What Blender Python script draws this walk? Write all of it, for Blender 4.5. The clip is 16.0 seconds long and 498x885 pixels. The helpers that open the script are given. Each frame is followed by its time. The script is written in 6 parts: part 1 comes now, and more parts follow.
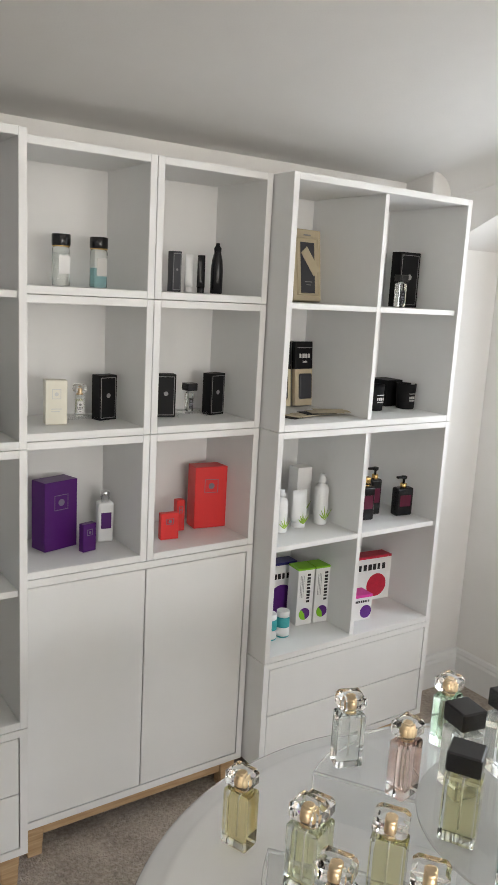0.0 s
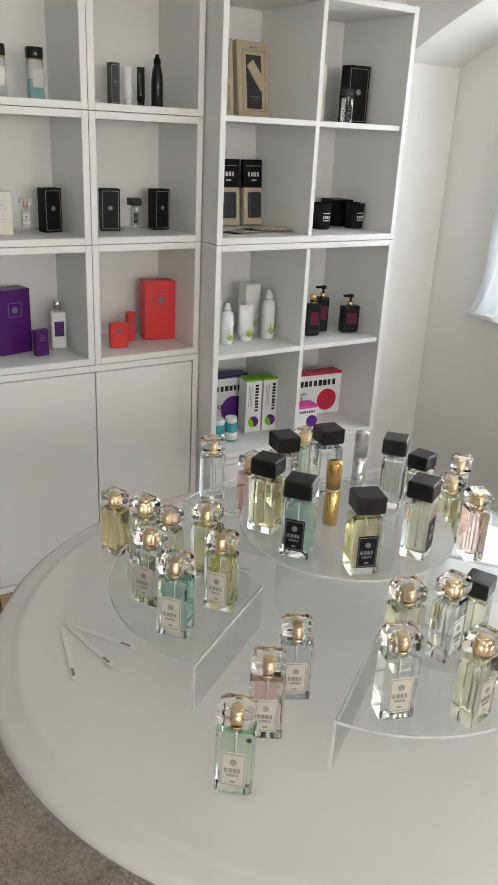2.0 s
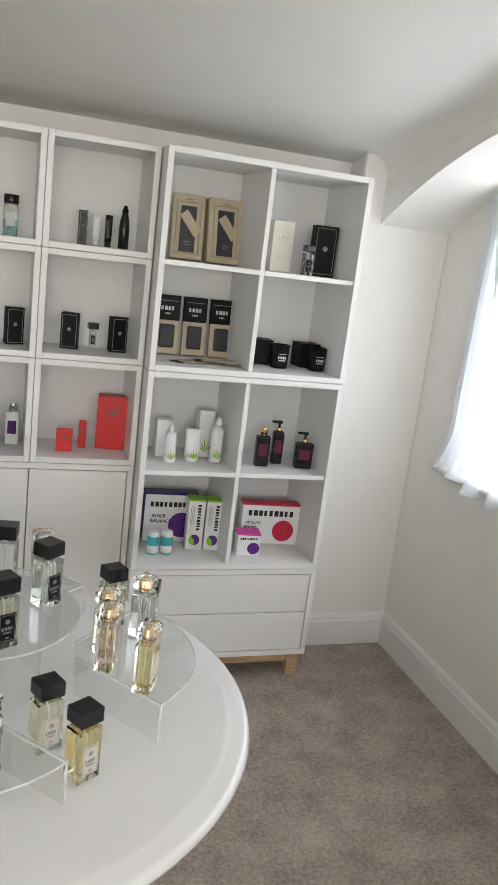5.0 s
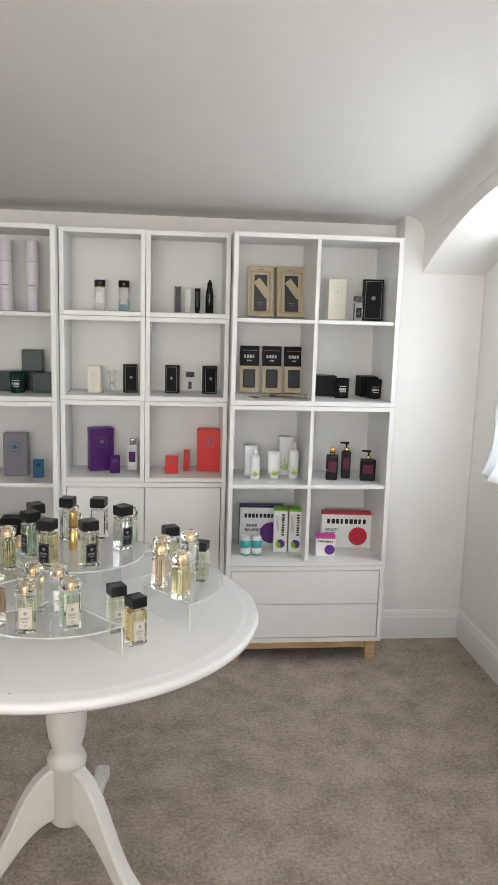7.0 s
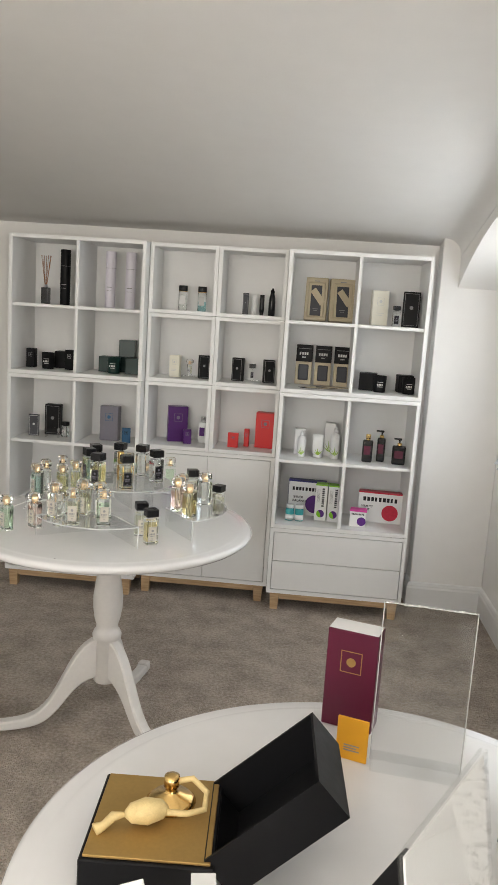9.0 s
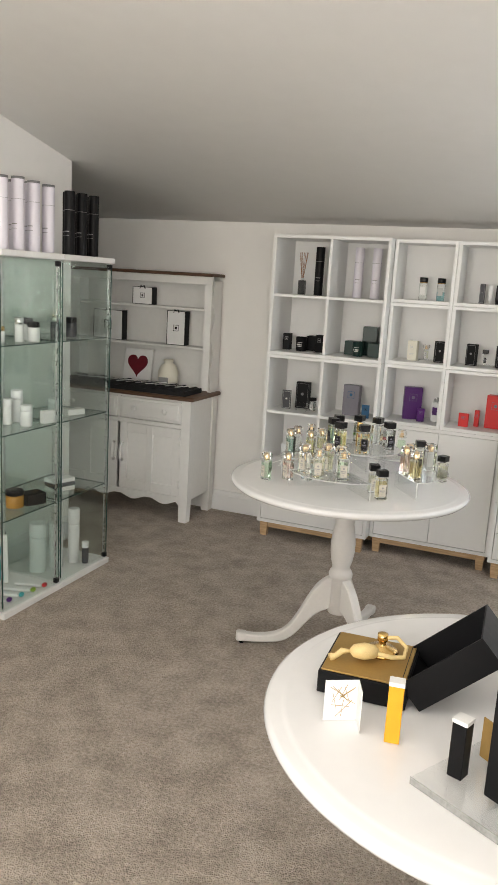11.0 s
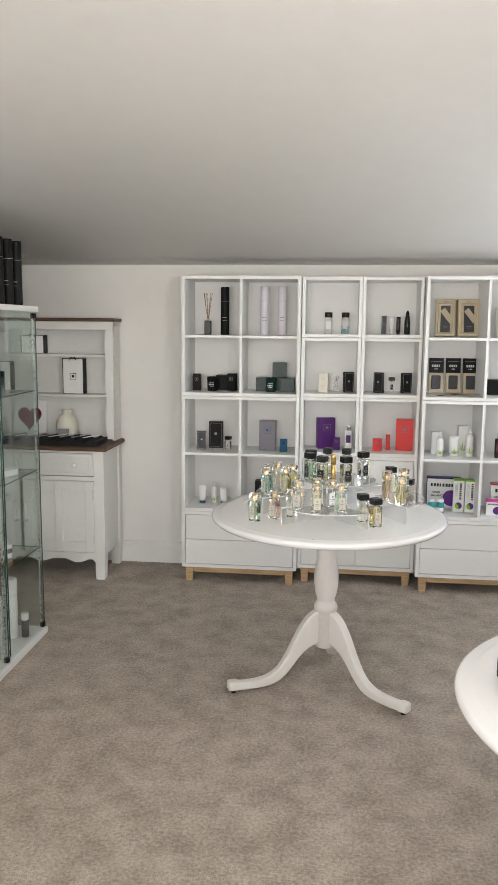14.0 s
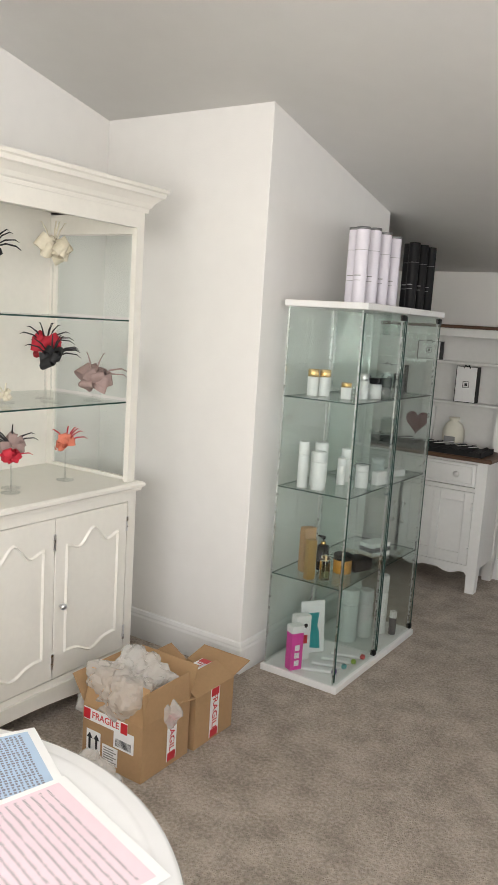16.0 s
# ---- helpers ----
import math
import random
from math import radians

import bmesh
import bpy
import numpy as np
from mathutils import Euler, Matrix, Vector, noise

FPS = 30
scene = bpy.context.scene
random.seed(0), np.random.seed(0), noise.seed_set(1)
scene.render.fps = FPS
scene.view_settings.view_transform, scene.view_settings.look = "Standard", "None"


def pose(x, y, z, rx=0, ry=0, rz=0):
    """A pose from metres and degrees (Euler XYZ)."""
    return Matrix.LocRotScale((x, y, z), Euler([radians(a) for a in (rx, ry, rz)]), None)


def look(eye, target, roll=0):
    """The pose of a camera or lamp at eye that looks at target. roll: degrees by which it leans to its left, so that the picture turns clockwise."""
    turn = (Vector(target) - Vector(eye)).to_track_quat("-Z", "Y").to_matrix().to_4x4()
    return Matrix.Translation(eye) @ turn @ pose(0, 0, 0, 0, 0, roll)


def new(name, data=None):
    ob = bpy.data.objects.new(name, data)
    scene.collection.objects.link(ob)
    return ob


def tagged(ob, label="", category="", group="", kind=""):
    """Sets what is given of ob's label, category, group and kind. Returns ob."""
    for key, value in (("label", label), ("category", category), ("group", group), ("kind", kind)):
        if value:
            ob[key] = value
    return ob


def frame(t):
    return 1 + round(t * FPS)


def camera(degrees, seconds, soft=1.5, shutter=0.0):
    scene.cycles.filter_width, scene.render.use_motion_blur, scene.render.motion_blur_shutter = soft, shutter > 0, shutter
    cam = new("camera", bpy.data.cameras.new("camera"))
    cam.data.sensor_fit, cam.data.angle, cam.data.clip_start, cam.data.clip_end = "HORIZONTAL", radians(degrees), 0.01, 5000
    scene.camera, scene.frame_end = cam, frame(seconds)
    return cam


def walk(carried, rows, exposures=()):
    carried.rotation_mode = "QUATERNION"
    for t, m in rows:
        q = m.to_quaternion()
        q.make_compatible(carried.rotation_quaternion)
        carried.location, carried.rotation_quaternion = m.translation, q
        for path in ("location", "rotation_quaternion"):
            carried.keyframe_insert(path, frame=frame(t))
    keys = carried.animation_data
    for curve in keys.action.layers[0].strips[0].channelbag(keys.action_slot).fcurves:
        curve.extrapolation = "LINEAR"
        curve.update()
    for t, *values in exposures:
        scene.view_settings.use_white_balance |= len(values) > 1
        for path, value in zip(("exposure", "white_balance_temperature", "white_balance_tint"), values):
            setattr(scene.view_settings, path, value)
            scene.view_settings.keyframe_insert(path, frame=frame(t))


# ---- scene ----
cam = camera(35.6, 16.0, soft=1.5)
ROWS = [
    (0.0, (-0.012, 0.040, 1.523), (1.100, 1.657, 1.141), 3.14),
    (0.5, (0.036, -0.067, 1.527), (1.172, 1.531, 1.131), 3.51),
    (1.0, (0.067, -0.161, 1.516), (1.183, 1.445, 1.098), 3.48),
    (1.5, (0.081, -0.232, 1.483), (1.122, 1.391, 0.950), 3.48),
    (2.0, (0.085, -0.286, 1.449), (1.100, 1.272, 0.712), 2.84),
    (2.5, (0.155, -0.343, 1.425), (1.209, 1.130, 0.576), 3.17),
    (3.0, (0.284, -0.413, 1.442), (1.382, 1.019, 0.581), 5.46),
    (3.5, (0.380, -0.420, 1.451), (1.418, 1.086, 0.643), 6.99),
    (4.0, (0.570, -0.473, 1.482), (1.463, 1.207, 0.865), 7.61),
    (6.5, (0.911, -1.271, 1.535), (1.255, 0.660, 1.141), 2.51),
    (7.0, (0.997, -1.437, 1.534), (1.210, 0.523, 1.195), 1.68),
    (7.5, (1.079, -1.630, 1.547), (1.126, 0.341, 1.214), 2.02),
    (8.0, (1.184, -1.810, 1.520), (1.119, 0.165, 1.215), 3.00),
    (10.5, (1.570, -2.506, 1.538), (1.160, -0.593, 1.123), 4.27),
    (11.0, (1.529, -2.622, 1.568), (0.800, -0.805, 1.158), 3.33),
    (11.5, (1.361, -2.706, 1.573), (0.487, -0.941, 1.229), 1.33),
    (12.0, (1.272, -2.738, 1.563), (0.592, -0.879, 1.283), -0.88),
    (12.5, (1.138, -2.711, 1.555), (0.757, -0.763, 1.305), -1.42),
    (13.0, (0.960, -2.649, 1.549), (0.697, -0.679, 1.321), -3.43),
    (13.5, (0.839, -2.644, 1.546), (0.627, -0.671, 1.295), -1.72),
    (14.0, (0.763, -2.769, 1.548), (0.545, -0.803, 1.253), 0.55),
    (14.5, (0.674, -2.901, 1.545), (0.286, -0.961, 1.248), 1.45),
    (15.0, (0.628, -2.886, 1.550), (-0.026, -1.017, 1.268), 2.02),
    (15.5, (0.646, -2.847, 1.548), (-0.220, -1.068, 1.253), 2.86),
    (16.0, (0.661, -2.804, 1.536), (-0.421, -1.151, 1.227), 3.62),
]
EXPOSURES = [(0.0, 0.55, 6700, 11), (1.5, 0.45, 6680, 11), (3.5, 0.25, 6650, 11), (7.5, 0.52, 6720, 11), (10.5, 0.14, 6950, 11), (11.0, 0.48, 6950, 11), (12.5, 0.60, 6680, 11), (14.5, 0.66, 6660, 11), (16.0, 0.40, 6620, 11)]
walk(cam, [(t, look(eye, target, roll)) for t, eye, target, roll in ROWS], EXPOSURES)

scene.cycles.transparent_max_bounces = 40

# ---- world and light ----
world = bpy.data.worlds.new("sky")
scene.world = world
world.use_nodes = True
wn = world.node_tree.nodes
sky = wn.new("ShaderNodeTexSky")
sky.sky_type = "NISHITA"
sky.sun_disc = False
sky.sun_elevation, sky.sun_rotation = radians(48), radians(200)
world.node_tree.links.new(sky.outputs[0], wn["Background"].inputs[0])
wn["Background"].inputs[1].default_value = 0.15
sun = new("sun", bpy.data.lights.new("sun", "SUN"))
sun.data.energy, sun.data.angle, sun.data.color = 2.0, radians(0.5), (1, 0.95, 0.88)
sun.matrix_world = pose(0, 0, 8, 42, 0, 200)


def area_light(name, eye, target, w, h, watts, color):
    lamp = new(name, bpy.data.lights.new(name, "AREA"))
    lamp.data.shape, lamp.data.size, lamp.data.size_y = "RECTANGLE", w, h
    lamp.data.energy, lamp.data.color = watts, color
    lamp.matrix_world = look(eye, target)
    return lamp


area_light("window_daylight", (2.47, 0.85, 1.38), (0.0, 0.65, 1.15), 1.55, 0.95, 16, (0.96, 0.98, 1.0))
# Added fill: stands for an unseen window assumed in the east wall.
area_light("east_window_daylight", (2.2, -3.4, 1.5), (-1.0, -3.2, 2.5), 1.2, 1.1, 40, (1.0, 0.985, 0.96))
# Added fill lamp before the unseen south wall; no window is known there.
area_light("south_window_daylight", (0.2, -4.12, 1.6), (0.0, -2.4, 3.2), 1.9, 1.2, 58, (1.0, 0.985, 0.96))


# ---- materials ----
def mat(name, color, rough=0.5, metal=0.0, var=0.06, scale=6.0, bump=0.0, bscale=120.0, coat=0.0, trans=0.0, ior=1.45, per_object=0.0):
    m = bpy.data.materials.new(name)
    m.use_nodes = True
    n, l = m.node_tree.nodes, m.node_tree.links
    p = n["Principled BSDF"]
    p.inputs["Roughness"].default_value, p.inputs["Metallic"].default_value = rough, metal
    p.inputs["Coat Weight"].default_value = coat
    p.inputs["Transmission Weight"].default_value, p.inputs["IOR"].default_value = trans, ior
    tc = n.new("ShaderNodeTexCoord")
    if var:
        a, b = n.new("ShaderNodeTexNoise"), n.new("ShaderNodeTexNoise")
        a.inputs["Scale"].default_value, b.inputs["Scale"].default_value = scale, scale * 9
        for k in (a, b):
            k.inputs["Detail"].default_value = 4
            l.new(tc.outputs["Object"], k.inputs["Vector"])
        mx = n.new("ShaderNodeMath")
        mx.operation = "ADD"
        l.new(a.outputs["Fac"], mx.inputs[0]), l.new(b.outputs["Fac"], mx.inputs[1])
        r = n.new("ShaderNodeMapRange")
        r.inputs["From Min"].default_value, r.inputs["From Max"].default_value = 0.6, 1.4
        r.inputs["To Min"].default_value, r.inputs["To Max"].default_value = 1 - var, 1 + var
        l.new(mx.outputs[0], r.inputs["Value"])
        h = n.new("ShaderNodeHueSaturation")
        h.inputs["Color"].default_value = (*color, 1)
        l.new(r.outputs[0], h.inputs["Value"])
        l.new(h.outputs[0], p.inputs["Base Color"])
        rr = n.new("ShaderNodeMapRange")
        rr.inputs["To Min"].default_value, rr.inputs["To Max"].default_value = max(rough - 0.06, 0.02), min(rough + 0.06, 1)
        l.new(b.outputs["Fac"], rr.inputs["Value"])
        l.new(rr.outputs[0], p.inputs["Roughness"])
    else:
        p.inputs["Base Color"].default_value = (*color, 1)
    if bump:
        k, bp = n.new("ShaderNodeTexNoise"), n.new("ShaderNodeBump")
        k.inputs["Scale"].default_value, k.inputs["Detail"].default_value = bscale, 3
        bp.inputs["Strength"].default_value, bp.inputs["Distance"].default_value = bump, 0.004
        l.new(tc.outputs["Object"], k.inputs["Vector"])
        l.new(k.outputs["Fac"], bp.inputs["Height"]), l.new(bp.outputs[0], p.inputs["Normal"])
    return m


def clear_mat(name, tint, gloss=1.0, rough=0.0):
    """Thin clear sheet: tinted see-through with a Fresnel gloss."""
    m = bpy.data.materials.new(name)
    m.use_nodes = True
    n, l = m.node_tree.nodes, m.node_tree.links
    n.remove(n["Principled BSDF"])
    t, g, x, f = n.new("ShaderNodeBsdfTransparent"), n.new("ShaderNodeBsdfGlossy"), n.new("ShaderNodeMixShader"), n.new("ShaderNodeLayerWeight")
    t.inputs[0].default_value = (*tint, 1)
    g.inputs["Roughness"].default_value = rough
    f.inputs[0].default_value = 0.5
    w, k = n.new("ShaderNodeMath"), n.new("ShaderNodeMath")
    w.operation, k.operation = "POWER", "MULTIPLY_ADD"
    w.inputs[1].default_value = 4.0
    k.inputs[1].default_value, k.inputs[2].default_value = 0.7 * gloss, 0.045 * gloss
    l.new(f.outputs["Facing"], w.inputs[0]), l.new(w.outputs[0], k.inputs[0])
    l.new(k.outputs[0], x.inputs[0]), l.new(t.outputs[0], x.inputs[1]), l.new(g.outputs[0], x.inputs[2])
    l.new(x.outputs[0], n["Material Output"].inputs[0])
    return m


def glass_mat(name, tint, ior=1.47):
    """Solid clear glass that bends what is seen through it."""
    m = bpy.data.materials.new(name)
    m.use_nodes = True
    n, l = m.node_tree.nodes, m.node_tree.links
    n.remove(n["Principled BSDF"])
    g = n.new("ShaderNodeBsdfGlass")
    g.inputs["Color"].default_value = (*tint, 1)
    g.inputs["Roughness"].default_value, g.inputs["IOR"].default_value = 0.0, ior
    l.new(g.outputs[0], n["Material Output"].inputs[0])
    return m


def carpet_mat():
    m = mat("carpet", (0.30, 0.265, 0.23), 0.97, bump=0.0)
    n, l = m.node_tree.nodes, m.node_tree.links
    p = n["Principled BSDF"]
    tc = n.new("ShaderNodeTexCoord")
    mottle, tuft, grain = n.new("ShaderNodeTexNoise"), n.new("ShaderNodeTexVoronoi"), n.new("ShaderNodeTexNoise")
    mottle.inputs["Scale"].default_value, mottle.inputs["Detail"].default_value = 7.0, 5
    mottle.inputs["Roughness"].default_value = 0.65
    tuft.inputs["Scale"].default_value = 190.0
    grain.inputs["Scale"].default_value, grain.inputs["Detail"].default_value = 85.0, 8
    for k in (mottle, tuft, grain):
        l.new(tc.outputs["Object"], k.inputs["Vector"])
    ramp = n.new("ShaderNodeValToRGB")
    e = ramp.color_ramp.elements
    e[0].position, e[0].color = 0.39, (0.315, 0.266, 0.222, 1)
    e[1].position, e[1].color = 0.61, (0.57, 0.497, 0.425, 1)
    s = n.new("ShaderNodeMath")
    s.operation = "MULTIPLY_ADD"
    s.inputs[1].default_value, s.inputs[2].default_value = 0.5, 0.0
    l.new(mottle.outputs["Fac"], s.inputs[0])
    s2 = n.new("ShaderNodeMath")
    s2.operation = "MULTIPLY_ADD"
    s2.inputs[1].default_value = 0.5
    l.new(grain.outputs["Fac"], s2.inputs[0]), l.new(s.outputs[0], s2.inputs[2])
    l.new(s2.outputs[0], ramp.inputs[0])
    l.new(ramp.outputs[0], p.inputs["Base Color"])
    add = n.new("ShaderNodeMath")
    l.new(tuft.outputs["Distance"], add.inputs[0]), l.new(grain.outputs["Fac"], add.inputs[1])
    bp = n.new("ShaderNodeBump")
    bp.inputs["Strength"].default_value, bp.inputs["Distance"].default_value = 0.75, 0.009
    l.new(add.outputs[0], bp.inputs["Height"]), l.new(bp.outputs[0], p.inputs["Normal"])
    return m


def wood_mat(name, a, b, scale=9.0, rough=0.5):
    m = mat(name, a, rough, var=0)
    n, l = m.node_tree.nodes, m.node_tree.links
    tc, mp, k, ramp = n.new("ShaderNodeTexCoord"), n.new("ShaderNodeMapping"), n.new("ShaderNodeTexNoise"), n.new("ShaderNodeValToRGB")
    mp.inputs["Scale"].default_value = (1.0, 14.0, 14.0)
    k.inputs["Scale"].default_value, k.inputs["Detail"].default_value = scale, 6
    ramp.color_ramp.elements[0].position, ramp.color_ramp.elements[1].position = 0.35, 0.7
    ramp.color_ramp.elements[0].color, ramp.color_ramp.elements[1].color = (*a, 1), (*b, 1)
    l.new(tc.outputs["Object"], mp.inputs[0]), l.new(mp.outputs[0], k.inputs["Vector"])
    l.new(k.outputs["Fac"], ramp.inputs[0]), l.new(ramp.outputs[0], n["Principled BSDF"].inputs["Base Color"])
    return m


def sheer_mat():
    m = bpy.data.materials.new("sheer_voile")
    m.use_nodes = True
    n, l = m.node_tree.nodes, m.node_tree.links
    n.remove(n["Principled BSDF"])
    tr, tl, df, x, y = (n.new("ShaderNodeBsdfTransparent"), n.new("ShaderNodeBsdfTranslucent"), n.new("ShaderNodeBsdfDiffuse"), n.new("ShaderNodeMixShader"), n.new("ShaderNodeMixShader"))
    tl.inputs[0].default_value = (0.86, 0.91, 0.97, 1)
    df.inputs[0].default_value = (0.84, 0.88, 0.93, 1)
    x.inputs[0].default_value, y.inputs[0].default_value = 0.5, 0.68
    l.new(tl.outputs[0], x.inputs[1]), l.new(df.outputs[0], x.inputs[2])
    l.new(tr.outputs[0], y.inputs[1]), l.new(x.outputs[0], y.inputs[2])
    l.new(y.outputs[0], n["Material Output"].inputs[0])
    return m


WALL = mat("wall_paint", (0.84, 0.825, 0.80), 0.85, var=0.02, scale=1.5, bump=0.12, bscale=260)
CEIL = mat("ceiling_paint", (0.85, 0.84, 0.82), 0.9, var=0.02, scale=1.2, bump=0.1, bscale=200)
TRIM = mat("gloss_trim_paint", (0.80, 0.80, 0.79), 0.4, var=0.02, scale=3)
CARPET = carpet_mat()
LAMINATE = mat("white_laminate", (0.82, 0.82, 0.81), 0.42, var=0.015, scale=3)
LAMINATE_DOOR = mat("white_door_front", (0.80, 0.80, 0.79), 0.38, var=0.015, scale=2)
OAK = wood_mat("light_oak", (0.42, 0.27, 0.14), (0.60, 0.42, 0.25))
DARKWOOD = wood_mat("dark_stained_wood", (0.07, 0.035, 0.02), (0.15, 0.075, 0.04))
PAINTED = mat("painted_wood_white", (0.79, 0.785, 0.765), 0.45, var=0.03, scale=4, bump=0.08, bscale=90)
CREAM = mat("cream_painted_wood", (0.80, 0.775, 0.71), 0.42, var=0.03, scale=4, bump=0.06, bscale=90)
TABLE_TOP = mat("white_satin_table_paint", (0.82, 0.82, 0.82), 0.16, var=0.02, scale=3, coat=0.3)
TABLE_LEG = mat("white_table_leg_paint", (0.72, 0.70, 0.67), 0.4, var=0.04, scale=8)
BLACK = mat("black_card", (0.007, 0.007, 0.008), 0.5, var=0.1)
BLACK_GLOSS = mat("black_gloss_plastic", (0.01, 0.01, 0.012), 0.22, var=0.1)
BLACK.node_tree.nodes["Principled BSDF"].inputs["Specular IOR Level"].default_value = 0.22
GREY_BOX = mat("charcoal_card", (0.045, 0.046, 0.055), 0.5, var=0.1)
GOLD = mat("gold_metal", (0.78, 0.52, 0.2), 0.25, metal=1.0, var=0.05)
GOLD_PALE = mat("pale_gold_metal", (0.86, 0.66, 0.42), 0.28, metal=1.0, var=0.05)
GOLD_DULL = mat("gold_card", (0.42, 0.27, 0.09), 0.45, metal=0.6, var=0.1, scale=20)
SILVER = mat("silver_metal", (0.72, 0.72, 0.73), 0.28, metal=1.0, var=0.03)
CHROME_DARK = mat("grey_metal", (0.25, 0.25, 0.26), 0.4, metal=0.8, var=0.03)
WHITE = mat("white_card", (0.82, 0.82, 0.81), 0.45, var=0.02)
WHITE_PLASTIC = mat("white_plastic", (0.80, 0.81, 0.81), 0.3, var=0.02)
CREAM_CARD = mat("cream_card", (0.78, 0.75, 0.64), 0.5, var=0.03)
LABEL_CARD = mat("pale_bottle_label", (0.60, 0.565, 0.49), 0.5, var=0.03)
PURPLE = mat("purple_card", (0.075, 0.008, 0.14), 0.35, var=0.06)
RED = mat("coral_red_card", (0.70, 0.035, 0.035), 0.4, var=0.04)
TEAL_DARK = mat("dark_green_card", (0.004, 0.028, 0.024), 0.35, var=0.1)
LILAC = mat("lilac_white_tube", (0.74, 0.71, 0.78), 0.35, var=0.02)
MAUVE = mat("grey_mauve_card", (0.20, 0.19, 0.23), 0.35, var=0.04)
BLUE = mat("blue_card", (0.01, 0.10, 0.22), 0.35, var=0.06)
NAVY = mat("navy_card", (0.015, 0.012, 0.13), 0.4, var=0.05)
LIME = mat("lime_green_print", (0.22, 0.55, 0.02), 0.4, var=0.05)
GREEN_PRINT = mat("leaf_green_print", (0.30, 0.48, 0.06), 0.5, var=0.15)
CRIMSON = mat("crimson_print", (0.55, 0.02, 0.05), 0.4, var=0.2, scale=60)
VIOLET = mat("violet_print", (0.11, 0.02, 0.22), 0.4, var=0.2, scale=60)
PINK = mat("pink_print", (0.72, 0.06, 0.36), 0.4, var=0.04)
BURGUNDY = mat("burgundy_card", (0.10, 0.006, 0.028), 0.4, var=0.06)
AMBER_CARD = mat("amber_card", (0.80, 0.38, 0.02), 0.45, var=0.05)
INK = mat("black_ink", (0.02, 0.02, 0.022), 0.6, var=0)
GREY_INK = mat("grey_ink", (0.28, 0.28, 0.28), 0.6, var=0)
PALE_INK = mat("pale_ink", (0.62, 0.62, 0.60), 0.5, var=0)
KRAFT = mat("corrugated_cardboard", (0.40, 0.25, 0.13), 0.85, var=0.07, scale=7, bump=0.15, bscale=60)
KRAFT_IN = mat("cardboard_inside", (0.34, 0.21, 0.11), 0.9, var=0.07)
TAPE_RED = mat("red_tape_print", (0.55, 0.02, 0.03), 0.35, var=0.08)
RATTAN = mat("reed_stick", (0.36, 0.17, 0.09), 0.7, var=0.2)
BEIGE_PACK = mat("beige_packaging_card", (0.55, 0.47, 0.33), 0.55, var=0.05)
TEAL_PRINT = mat("teal_print", (0.04, 0.36, 0.38), 0.4, var=0.12)
ORANGE_LIQ = mat("amber_glass", (0.45, 0.22, 0.04), 0.2, var=0.15)
BULB = mat("cream_mesh_bulb", (0.72, 0.55, 0.26), 0.6, var=0.12, scale=60, bump=0.3, bscale=300)
HEART = mat("dark_red_velvet", (0.13, 0.004, 0.012), 0.8, var=0.3, scale=30)
BLACK_CLOTH = mat("black_cloth", (0.012, 0.012, 0.013), 0.9, var=0.2, scale=30, bump=0.3, bscale=400)
POLY = clear_mat("polythene", (0.93, 0.93, 0.93), 1.0, 0.25)
GLASS_PANE = clear_mat("green_edge_glass", (0.945, 0.972, 0.962), 1.0)
WINDOW_GLASS = clear_mat("window_glass", (0.97, 0.98, 0.97), 1.0)
GLASS_EDGE = mat("glass_edge", (0.03, 0.07, 0.06), 0.15, var=0.1)
ACRYLIC = clear_mat("clear_acrylic", (0.965, 0.97, 0.97), 0.9)
ACRYLIC_EDGE = mat("acrylic_edge", (0.86, 0.87, 0.87), 0.15, var=0.02, trans=0.5)
ACRYLIC_CUT = mat("acrylic_cut_edge", (0.30, 0.30, 0.29), 0.12, var=0.35, scale=14)
BOTTLE_GLASS = glass_mat("bottle_glass", (0.99, 1.0, 0.995), 1.30)
CAP_GLASS = glass_mat("crystal_cap", (1.0, 0.995, 0.99), 1.40)
SHEER = sheer_mat()
PAPER_PINK = mat("pink_printed_paper", (0.78, 0.62, 0.67), 0.7, var=0.03)
PAPER_BLUE = mat("blue_printed_paper", (0.42, 0.55, 0.70), 0.7, var=0.03)


def liquid(name, color):
    return clear_mat(name, tuple(c ** 0.5 for c in color), 0.6)


LIQ = {"yellow": liquid("yellow_perfume", (0.90, 0.85, 0.55)), "pale": liquid("pale_perfume", (0.93, 0.92, 0.74)), "amber": liquid("amber_perfume", (0.91, 0.79, 0.46)),
       "teal": liquid("teal_perfume", (0.62, 0.85, 0.78)), "green": liquid("green_perfume", (0.76, 0.92, 0.74)), "pink": liquid("pink_perfume", (0.94, 0.72, 0.66)),
       "clear": liquid("clear_perfume", (0.95, 0.96, 0.95)), "blue": liquid("blue_lotion", (0.45, 0.75, 0.80))}


# ---- shapes ----
def add_box(bm, x0, x1, y0, y1, z0, z1, m=None):
    v = [bm.verts.new((x, y, z)) for x in (x0, x1) for y in (y0, y1) for z in (z0, z1)]
    if m is not None:
        for k in v:
            k.co = m @ k.co
    for f in ((0, 1, 3, 2), (4, 6, 7, 5), (0, 4, 5, 1), (2, 3, 7, 6), (0, 2, 6, 4), (1, 5, 7, 3)):
        bm.faces.new([v[i] for i in f])
    return v


